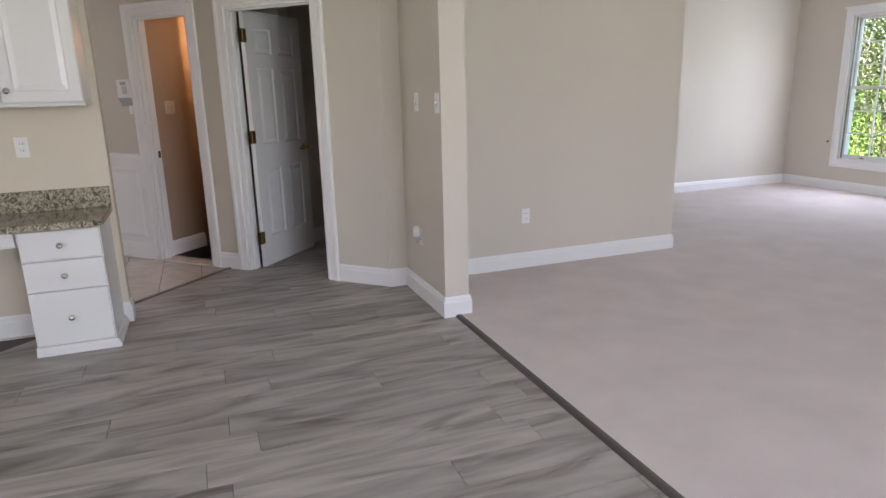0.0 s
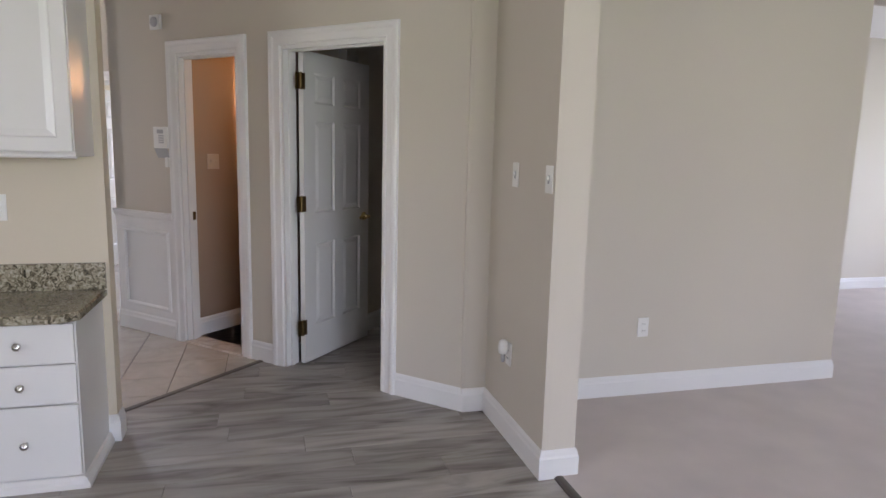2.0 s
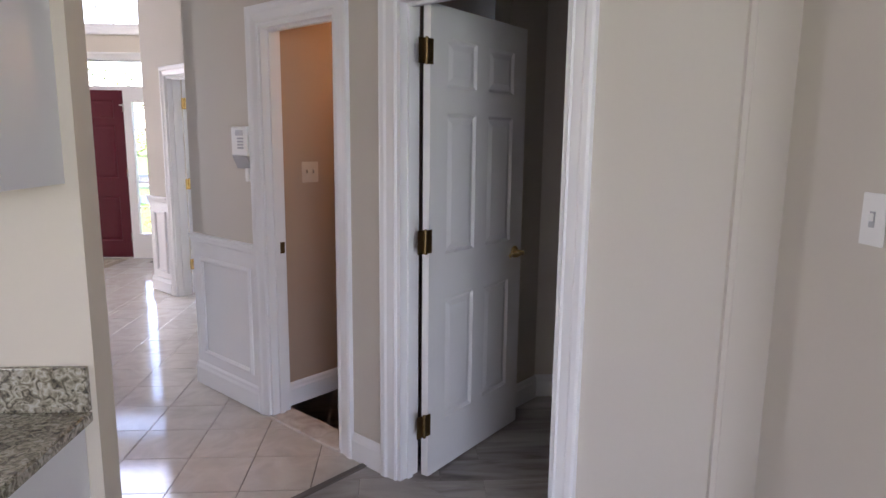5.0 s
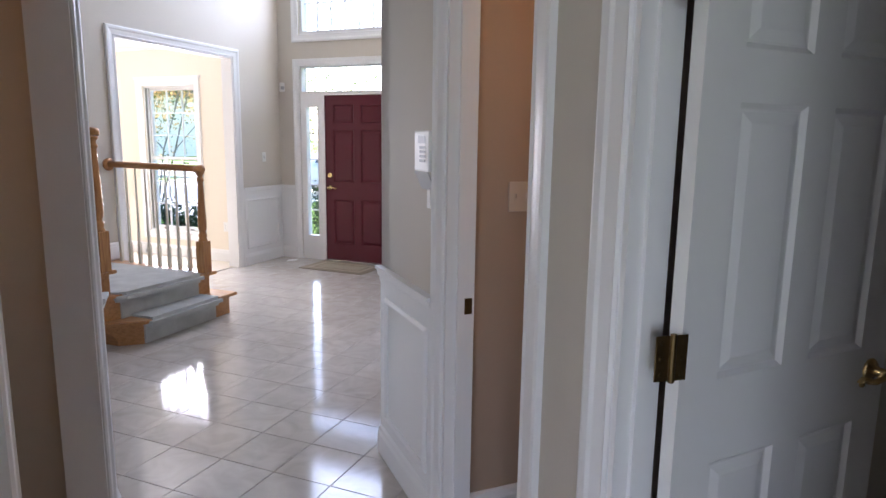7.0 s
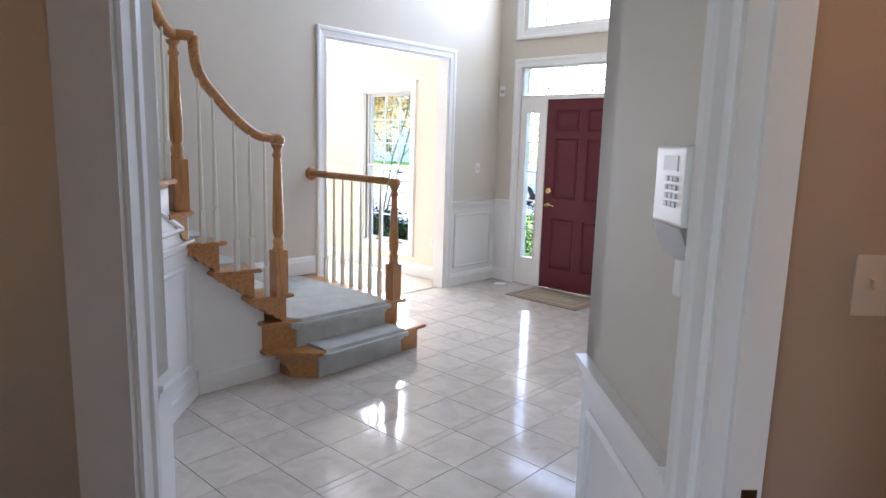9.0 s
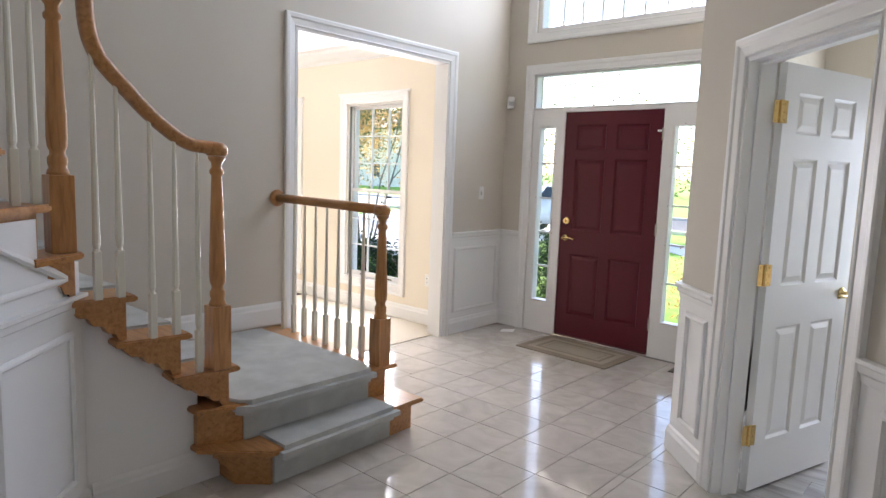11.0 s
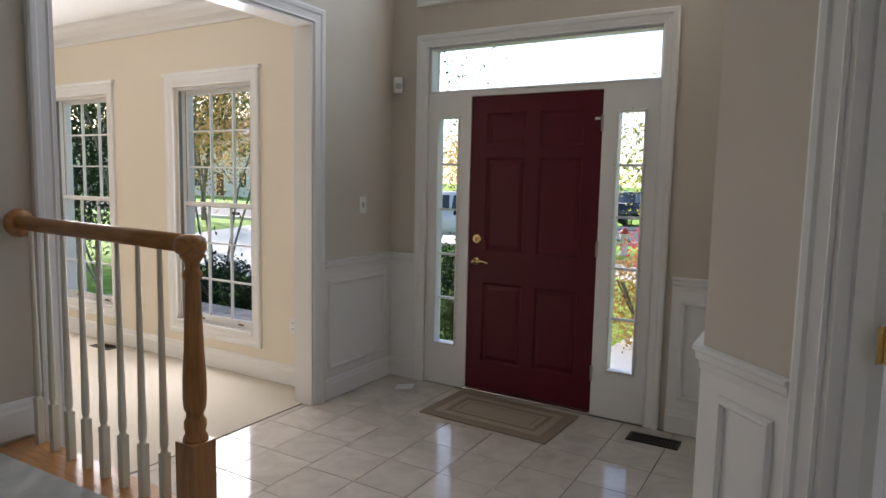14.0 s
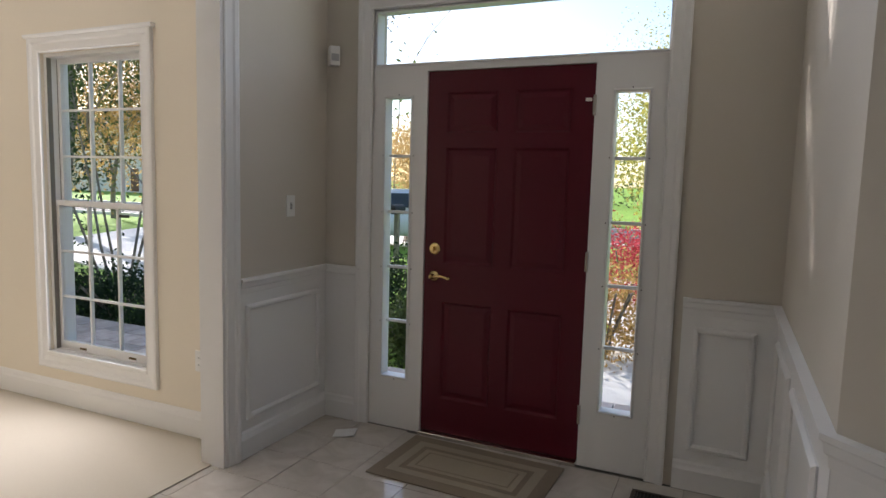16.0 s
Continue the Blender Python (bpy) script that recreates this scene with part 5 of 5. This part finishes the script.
def tree(x, y, height, spread, clumps, per, size, material, seed, label, stems=1, clear=0.35, trunk=0.12):
    rs = random.Random(seed)
    t = empty("tree", pose(x, y, GZ), label, "tree")
    bm = bmesh.new()
    tips = []

    def limb(p, d, length, r, depth):
        pts = [Vector(p)]
        dd = Vector(d).normalized()
        for i in range(4):
            dd = (dd + Vector((rs.uniform(-0.18, 0.18), rs.uniform(-0.18, 0.18), rs.uniform(-0.02, 0.12)))).normalized()
            pts.append(pts[-1] + dd * length / 4)
        rings = []
        for i, q in enumerate(pts):
            rr = r * (1 - 0.13 * i)
            ax = Vector((1, 0, 0)) if abs(dd.x) < 0.8 else Vector((0, 1, 0))
            u = dd.cross(ax).normalized()
            w = dd.cross(u)
            rings.append([bm.verts.new(q + (u * math.cos(k * math.pi / 3) + w * math.sin(k * math.pi / 3)) * rr) for k in range(6)])
        for a, b in zip(rings, rings[1:]):
            for k in range(6):
                bm.faces.new((a[k], a[(k + 1) % 6], b[(k + 1) % 6], b[k]))
        if depth == 0:
            tips.extend(pts[2:])
            return
        for _ in range(3 if depth > 1 else 3):
            s = rs.choice(pts[2:])
            ang = rs.uniform(0, 2 * math.pi)
            out = Vector((math.cos(ang), math.sin(ang), rs.uniform(0.2, 0.9)))
            limb(s, (dd * 0.5 + out).normalized(), length * rs.uniform(0.5, 0.75), r * 0.5, depth - 1)

    for s in range(stems):
        ang = 2 * math.pi * s / max(stems, 1) + 0.4
        lean = 0.32 if stems > 1 else 0.03
        limb((0.12 * math.cos(ang) * (stems > 1), 0.12 * math.sin(ang) * (stems > 1), -0.05), (lean * math.cos(ang), lean * math.sin(ang), 1), height * clear * 1.4, trunk, 2)
    part("trunk", bm, BARK, t)
    top = [p for p in tips]
    centres = []
    for _ in range(clumps):
        p = rs.choice(top)
        q = Vector(p) + Vector((rs.gauss(0, spread * 0.22), rs.gauss(0, spread * 0.22), rs.gauss(0.1, spread * 0.16)))
        centres.append((q.x, q.y, max(q.z, height * clear * 0.75)))
    leaf_mesh("crown", *leaves(centres, int(per * 2.2), spread * 0.24, size * 0.58, seed), material, t)
    return t


def bush(x, y, w, h, material, seed, label, n=26, per=60, size=0.045):
    rs = random.Random(seed)
    b = empty("bush", pose(x, y, GZ), label, "bush")
    bm = bmesh.new()
    for i in range(7):
        a = rs.uniform(0, 6.28)
        tube(bm, [(0, 0, -0.03), (0.12 * w * math.cos(a), 0.12 * w * math.sin(a), h * 0.35), (0.3 * w * math.cos(a), 0.3 * w * math.sin(a), h * 0.75)], rnd(0.012, 5))
    part("stems", bm, BARK, b)
    centres = []
    for i in range(n):
        a, r = rs.uniform(0, 6.28), math.sqrt(rs.random())
        z = rs.uniform(0.12, 0.9)
        k = math.sqrt(max(0.05, 1 - (z - 0.4) ** 2 / 0.40))
        centres.append((0.42 * w * r * k * math.cos(a), 0.42 * w * r * k * math.sin(a), h * z))
    leaf_mesh("foliage", *leaves(centres, int(per * 2.2), min(w, h) * 0.34, size * 0.62, seed), material, b)
    return b


GREEN = leaf_material("green_leaf", (0.06, 0.085, 0.025), (0.11, 0.15, 0.045), (0.18, 0.21, 0.08))
DKGREEN = leaf_material("dark_hedge_leaf", (0.012, 0.028, 0.010), (0.025, 0.05, 0.016), (0.05, 0.085, 0.03))
YELLOW = leaf_material("yellow_green_leaf", (0.24, 0.25, 0.04), (0.42, 0.39, 0.09), (0.58, 0.52, 0.17))
ORANGE = leaf_material("orange_autumn_leaf", (0.32, 0.20, 0.06), (0.50, 0.33, 0.12), (0.62, 0.46, 0.22))
RED = leaf_material("crimson_leaf", (0.34, 0.03, 0.045), (0.52, 0.07, 0.09), (0.66, 0.16, 0.18))
tree(-9.9, 14.1, 6.2, 3.2, 290, 50, 0.055, GREEN, 3, "multi-stemmed green crape myrtle by the hedge", stems=5, clear=0.40, trunk=0.022)
# next three trees are added in the sun's path, to stop streaks indoors
tree(-13.6, 15.6, 8.5, 4.0, 240, 60, 0.08, GREEN, 18, "tall dense green tree added to keep sun off the entry", clear=0.50, trunk=0.07)
tree(-11.6, 13.3, 6.0, 2.6, 150, 50, 0.055, GREEN, 28, "dense green crape myrtle added to screen sun from the dining window", stems=4, clear=0.42, trunk=0.022)
tree(-20.0, 20.2, 13.0, 6.0, 230, 60, 0.10, GREEN, 19, "tall green tree added to block sun from the upper foyer window", clear=0.42, trunk=0.20)
tree(-13.6, 10.4, 6.5, 3.4, 80, 60, 0.06, GREEN, 8, "leafy green tree beside the house", clear=0.35, trunk=0.12)
tree(-10.8, 24.5, 4.2, 2.6, 90, 50, 0.07, ORANGE, 5, "young autumn tree with orange yellow leaves", clear=0.27, trunk=0.09)
tree(-24.5, 25.6, 8.5, 6.0, 170, 55, 0.11, ORANGE, 15, "autumn tree with orange leaves by the drive", clear=0.28, trunk=0.12)
tree(-3.6, 21.5, 5.2, 2.8, 110, 55, 0.07, YELLOW, 6, "yellow-green tree on the front lawn", clear=0.24, trunk=0.10)
tree(-0.6, 24.0, 7.5, 4.2, 80, 55, 0.06, YELLOW, 7, "tall yellow-green tree near the street", clear=0.38, trunk=0.15)
tree(-18.6, 38.0, 11.0, 5.0, 26, 40, 0.05, ORANGE, 9, "nearly bare tree across the street", clear=0.42, trunk=0.06)
tree(-30.0, 40.0, 10.0, 6.0, 90, 45, 0.14, GREEN, 10, "large green tree across the street", clear=0.35, trunk=0.2)
tree(6.0, 42.0, 11.0, 6.0, 90, 45, 0.14, YELLOW, 11, "large yellow-green tree across the street", clear=0.35, trunk=0.2)
tree(15.5, 7.5, 8.0, 6.0, 110, 60, 0.09, GREEN, 12, "leafy green tree outside the far room", clear=0.18, trunk=0.16)
tree(14.0, 3.0, 8.0, 6.0, 90, 60, 0.09, GREEN, 13, "leafy green tree outside the far room", clear=0.18, trunk=0.16)
for i, (bx, by, bw, bh) in enumerate([(-8.6, 13.05, 1.25, 0.66), (-7.7, 13.1, 1.25, 0.64), (-6.8, 13.15, 1.2, 0.66), (-5.95, 13.2, 1.1, 0.62), (-9.5, 13.0, 1.25, 0.66)]):
    tagged(bush(bx, by, bw, bh, DKGREEN, 20 + i, "dark green clipped hedge shrub by the porch"), group="hedge shrubs")
bush(-15.4, 15.0, 3.6, 6.0, DKGREEN, 40, "tall dark evergreen beside the drive", n=150, per=80, size=0.08)
bush(-5.75, 14.6, 0.9, 0.95, DKGREEN, 30, "rounded dark green shrub beside the walk")
bush(-4.9, 13.3, 0.8, 0.6, GREEN, 31, "low green shrub by the porch step")
bush(-3.55, 17.9, 1.5, 1.15, RED, 32, "crimson red maple shrub on the lawn", n=34, per=70)
bush(-3.25, 14.6, 1.1, 1.0, ORANGE, 33, "orange and green autumn shrub by the walk")
bush(10.5, 7.4, 3.2, 4.2, GREEN, 41, "leafy green shrub outside the far room window", n=90, per=80, size=0.06)
bush(11.8, 9.6, 3.0, 4.0, GREEN, 42, "broad green shrub outside the far room", n=90, per=80, size=0.06)
bush(-1.3, 13.9, 1.4, 1.3, YELLOW, 35, "bright green shrub outside the study window")
bush(0.3, 13.6, 1.4, 1.2, GREEN, 36, "green shrub outside the study window")


def far_house(x, y, w, d, h, label, turn=0):
    e = empty("house", pose(x, y, GZ, 0, 0, turn), label, "house", group="houses across the street")
    part("wall", boxes((-w / 2, 0, 0, w / 2, d, h)), SIDING, e)
    bm = bmesh.new()
    ridge = h + w * 0.18
    v = [bm.verts.new(p) for p in ((-w / 2 - 0.4, -0.4, h), (w / 2 + 0.4, -0.4, h), (w / 2 + 0.4, d + 0.4, h), (-w / 2 - 0.4, d + 0.4, h), (-w / 2 - 0.4, d / 2, ridge), (w / 2 + 0.4, d / 2, ridge))]
    for q in ((0, 1, 5, 4), (2, 3, 4, 5), (1, 2, 5), (3, 0, 4), (0, 3, 2, 1)):
        bm.faces.new([v[i] for i in q])
    part("roof", bm, SHING, e)
    for fl in (0.9, 3.7):
        for i in range(4):
            wx = -w / 2 + w * (i + 0.5) / 4
            if fl < 1 and i == 2:
                part("door", boxes((wx - 0.5, -0.05, 0.1, wx + 0.5, 0.02, 2.2)), VW, e)
                continue
            wnd = part("window", boxes((wx - 0.55, -0.06, fl, wx + 0.55, 0.02, fl + 1.5)), WHITE, e)
            part("pane", boxes((wx - 0.47, -0.075, fl + 0.08, wx - 0.03, -0.058, fl + 1.42), (wx + 0.03, -0.075, fl + 0.08, wx + 0.47, -0.058, fl + 1.42)), mat("dark_window_glass", (0.05, 0.06, 0.07), 0.1), wnd)
    return e


far_house(1.0, 62.0, 14, 9, 5.8, "tan two-storey house across the street")
far_house(-54.0, 50.0, 13, 9, 5.8, "tan two-storey house across the street")
far_house(22.0, 52.0, 13, 9, 5.8, "tan two-storey house across the street")
far_house(-72.0, 50.0, 13, 9, 5.8, "tan two-storey house across the street")
wood = []
rs = np.random.RandomState(44)
for i in range(260):
    wood.append((rs.uniform(-120, 90), rs.uniform(62, 75), GZ + abs(rs.normal(0, 1)) * 2.6 + 1.0))
v, f = leaves(wood, 110, 6.0, 0.22, 45)
me = bpy.data.meshes.new("far_woods")
me.from_pydata(v, [], f)
me.materials.append(GREEN)
tagged(new("far_woods", me), "far green and brown woods behind the houses", "woods", kind="stuff")


def car(m, paint, label):
    c = empty("car", m, label, "car")
    prof = [(-2.2, 0.35), (-2.25, 0.75), (-2.1, 0.98), (-1.35, 1.05), (-0.7, 1.52), (0.9, 1.56), (1.75, 1.40), (2.15, 1.0), (2.22, 0.55), (2.15, 0.33)]
    bm = bmesh.new()
    sides = [[bm.verts.new((x, s * (0.88 if z < 1.1 else 0.68), z)) for x, z in prof] for s in (-1, 1)]
    bm.faces.new(sides[0])
    bm.faces.new(sides[1][::-1])
    n = len(prof)
    for i in range(n):
        bm.faces.new((sides[0][i], sides[0][(i + 1) % n], sides[1][(i + 1) % n], sides[1][i]))
    bmesh.ops.bevel(bm, geom=list(bm.edges), offset=0.05, segments=2, affect='EDGES')
    part("body", bm, paint, c, smooth=True)
    gl = mat("dark_window_glass", (0.05, 0.06, 0.07), 0.1)
    for s in (-1, 1):
        for x0, x1 in ((-0.85, 0.05), (0.12, 1.0)):
            bm = bmesh.new()
            vs = [bm.verts.new(p) for p in ((x0, s * 0.86, 1.08), (x1, s * 0.86, 1.08), (x1 - 0.04, s * 0.735, 1.44), (x0 + (0.22 if x0 < 0 else 0.02), s * 0.735, 1.44))]
            vs += [bm.verts.new((v.co.x, v.co.y + s * 0.012, v.co.z + 0.004)) for v in vs]
            for q in ((0, 1, 2, 3), (4, 5, 6, 7), (0, 1, 5, 4), (1, 2, 6, 5), (2, 3, 7, 6), (3, 0, 4, 7)):
                bm.faces.new([vs[i] for i in q])
            part("side_window", bm, gl, c)
        for x in (-1.4, 1.4):
            tyre = part("wheel", lathe(bmesh.new(), [(0.20, -0.10), (0.31, -0.10), (0.335, -0.06), (0.335, 0.06), (0.31, 0.10), (0.20, 0.10)], 24, pose(x, s * 0.80, 0.335, 90)), DARK, c)
            part("rim", lathe(bmesh.new(), [(0.19, -0.104), (0.15, -0.09), (0.05, -0.11), (0.05, 0.11), (0.15, 0.09), (0.19, 0.104)], 16, pose(x, s * 0.80, 0.335, 90)), CHROME, tyre)
    part("headlight", boxes((-2.27, -0.75, 0.66, -2.17, -0.45, 0.80), bevel=0.02), GLASS, c)
    part("headlight", boxes((-2.27, 0.45, 0.66, -2.17, 0.75, 0.80), bevel=0.02), GLASS, c)
    return c


car(pose(-10.6, 23.2, GZ + 0.03, 0, 0, 12), mat("silver_car_paint", (0.76, 0.77, 0.78), 0.25, 0.0, grain=0.01), "silver car parked on the driveway")
car(pose(-9.3, 36.5, GZ + 0.02, 0, 0, 80), mat("black_car_paint", (0.03, 0.03, 0.035), 0.2, 0.2, grain=0.01), "dark car parked across the street")
post = empty("mailbox", pose(-9.0, 20.6, GZ), "dark mailbox on a wooden post", "mailbox")
part("post", boxes((-0.05, -0.05, 0, 0.05, 0.05, 1.05), bevel=0.006), BARK, post)
bm = bmesh.new()
prism(bm, [(-0.09, -0.24), (0.09, -0.24), (0.09, 0.24), (-0.09, 0.24)], 1.05, 1.17)
tube(bm, [(0, -0.24, 1.17), (0, 0.24, 1.17)], rnd(0.09, 14))
part("box", bm, DARK, post)
hy = empty("fire_hydrant", pose(-5.95, 23.9, GZ), "red and white fire hydrant by the street", "hydrant")
part("barrel", lathe(bmesh.new(), [(0.14, 0), (0.14, 0.05), (0.10, 0.06), (0.10, 0.5), (0.13, 0.52), (0.12, 0.6), (0.06, 0.68), (0.03, 0.72)], 16), mat("hydrant_white", (0.72, 0.70, 0.68), 0.5), hy, smooth=True)
part("cap", lathe(bmesh.new(), [(0.125, 0.58), (0.12, 0.62), (0.06, 0.70), (0.03, 0.74)], 16), mat("hydrant_red", (0.45, 0.04, 0.03), 0.5), hy, "red hydrant cap", smooth=True)
part("nozzle", lathe(bmesh.new(), [(0.05, -0.18), (0.05, 0.18)], 12, pose(0, 0, 0.42, 0, 90, 0)), CHROME, hy)


# ---- floor pieces: planks and tiles ----
def inside(poly, x, y):
    hit = False
    for (x0, y0), (x1, y1) in zip(poly, poly[1:] + poly[:1]):
        if (y0 > y) != (y1 > y) and x < (x1 - x0) * (y - y0) / (y1 - y0) + x0:
            hit = not hit
    return hit


def clip_poly(poly, a, b, c):
    """Keeps the part of a polygon where a*x + b*y >= c."""
    out = []
    for (x0, y0), (x1, y1) in zip(poly, poly[1:] + poly[:1]):
        s0, s1 = a * x0 + b * y0 - c, a * x1 + b * y1 - c
        if s0 >= 0:
            out.append((x0, y0))
        if (s0 >= 0) != (s1 >= 0):
            k = s0 / (s0 - s1)
            out.append((x0 + k * (x1 - x0), y0 + k * (y1 - y0)))
    return out


def piece(name, poly, z0, z1, material, parent, bev=0.0015):
    cx, cy = sum(p[0] for p in poly) / len(poly), sum(p[1] for p in poly) / len(poly)
    bm = bmesh.new()
    lo = [bm.verts.new((x - cx, y - cy, z0)) for x, y in poly]
    mid = [bm.verts.new((x - cx, y - cy, z1 - bev)) for x, y in poly]
    hi = []
    for x, y in poly:
        d = math.hypot(x - cx, y - cy)
        k = 1 - bev * 1.4 / d
        hi.append(bm.verts.new(((x - cx) * k, (y - cy) * k, z1)))
    n = len(poly)
    for a, b in ((lo, mid), (mid, hi)):
        for i in range(n):
            bm.faces.new((a[i], a[(i + 1) % n], b[(i + 1) % n], b[i]))
    bm.faces.new(hi)
    return part(name, bm, material, parent, m=Matrix.Translation((cx, cy, 0)))


def lay(name, label, material, x0, x1, y0, y1, wide, long, gap, cuts, stagger, z1=0.0, category="floor"):
    ground = tagged(put(name, boxes((x0, y0, -0.0119, x1, y1, -0.006)), GROUT if stagger == 0 else SEAM), label, category, kind="structure")
    rows = int((y1 - y0) / wide) + 1
    for r in range(rows):
        ya, yb = y0 + r * wide, min(y0 + (r + 1) * wide, y1)
        x = x0 - (random.random() * long if stagger else 0)
        while x < x1:
            xa, xb = max(x, x0), min(x + long, x1)
            x += long
            if xb - xa < 0.02 or yb - ya < 0.02:
                continue
            poly = [(xa + gap, ya + gap), (xb - gap, ya + gap), (xb - gap, yb - gap), (xa + gap, yb - gap)]
            for a, b, c in cuts:
                poly = clip_poly(poly, a, b, c) if len(poly) > 2 else poly
            if len(poly) > 2:
                area = abs(sum(p[0] * q[1] - p[1] * q[0] for p, q in zip(poly, poly[1:] + poly[:1]))) / 2
                if area > 0.0015:
                    piece("tile" if stagger == 0 else "plank", poly, -0.006, z1, material, ground)
    return ground


# kitchen planks end at the diagonal seam; tiles start there
lay("floor_kitchen", "grey wood-look plank floor of the kitchen", PLANK, -3.5, 1.70, -0.5, 6.4, 0.182, 1.22, 0.0011, [(1, -1, -5.39), (-1, -1, -6.30)], 1)
lay("floor_kitchen_rear", "grey wood-look plank floor of the kitchen", PLANK, -3.5, 1.70, -3.2, -0.5, 0.182, 1.22, 0.0011, [], 1)
lay("floor_closet", "grey wood-look plank floor of the closet", PLANK, 0.4, 3.9, 4.74, 6.6, 0.182, 1.22, 0.0011, [(1, 1, 6.30), (1, -1, -5.3)], 1)
lay("floor_powder", "dark wood-look plank floor of the powder room", PLANK, -0.2, 1.1, 5.9, 7.2, 0.182, 1.22, 0.0011, [(1, 1, 6.30), (-1, 1, 5.3)], 1)
lay("floor_study", "grey wood-look plank floor of the study", PLANK, -1.78, 2.4, 7.6, 11.6, 0.182, 1.22, 0.0011, [(1, 1, 7.64)], 1)
T = 0.305
lay("floor_foyer", "glossy cream ceramic tile floor of the foyer", TILE, -0.118 - 12 * T, -1.9, 5.908 - 4 * T, 5.908 + 17 * T, T, T, 0.0016, [(1, 1, 3.4), (1, 0, -4.36)], 0)
lay("floor_hall", "glossy cream ceramic tile floor of the hall", TILE, -0.118 - 6 * T, -0.118 + 2 * T, 5.908 - 4 * T, 5.908 + 12 * T, T, T, 0.0016, [(-1, 1, 5.41), (-1, -1, -7.66), (1, 1, 3.4), (1, 0, -1.9)], 0)
lay("floor_foyer_edge", "glossy cream ceramic tile by the dining room", TILE, -0.118 - 15 * T, -0.118 - 12 * T, 8.70, 11.11, T, T, 0.0016, [(1, 0, -4.436)], 0)
bm = bmesh.new()
run(bm, 0, 1.22, 0.0, [(-0.02, -0.002), (0.02, -0.002), (0.014, 0.007), (-0.014, 0.007)])
tagged(put("threshold_trim", bm, mat("dark_seam_strip", (0.12, 0.10, 0.085), 0.5), m=along((-0.41, 4.985), (0.43, 5.825))), "dark strip where planks meet tiles", "trim", kind="structure")
bm = boxes((PW[0], -0.02, -0.004, PW[1], 0.13, 0.012), bevel=0.003)
tagged(put("threshold_trim", bm, ramp_mat("marble_sill", [(0.3, (0.50, 0.44, 0.38)), (0.7, (0.75, 0.71, 0.66))], 8, rough=0.2), m=along(D0, D1)), "pale marble threshold of the powder room", "trim", kind="structure")
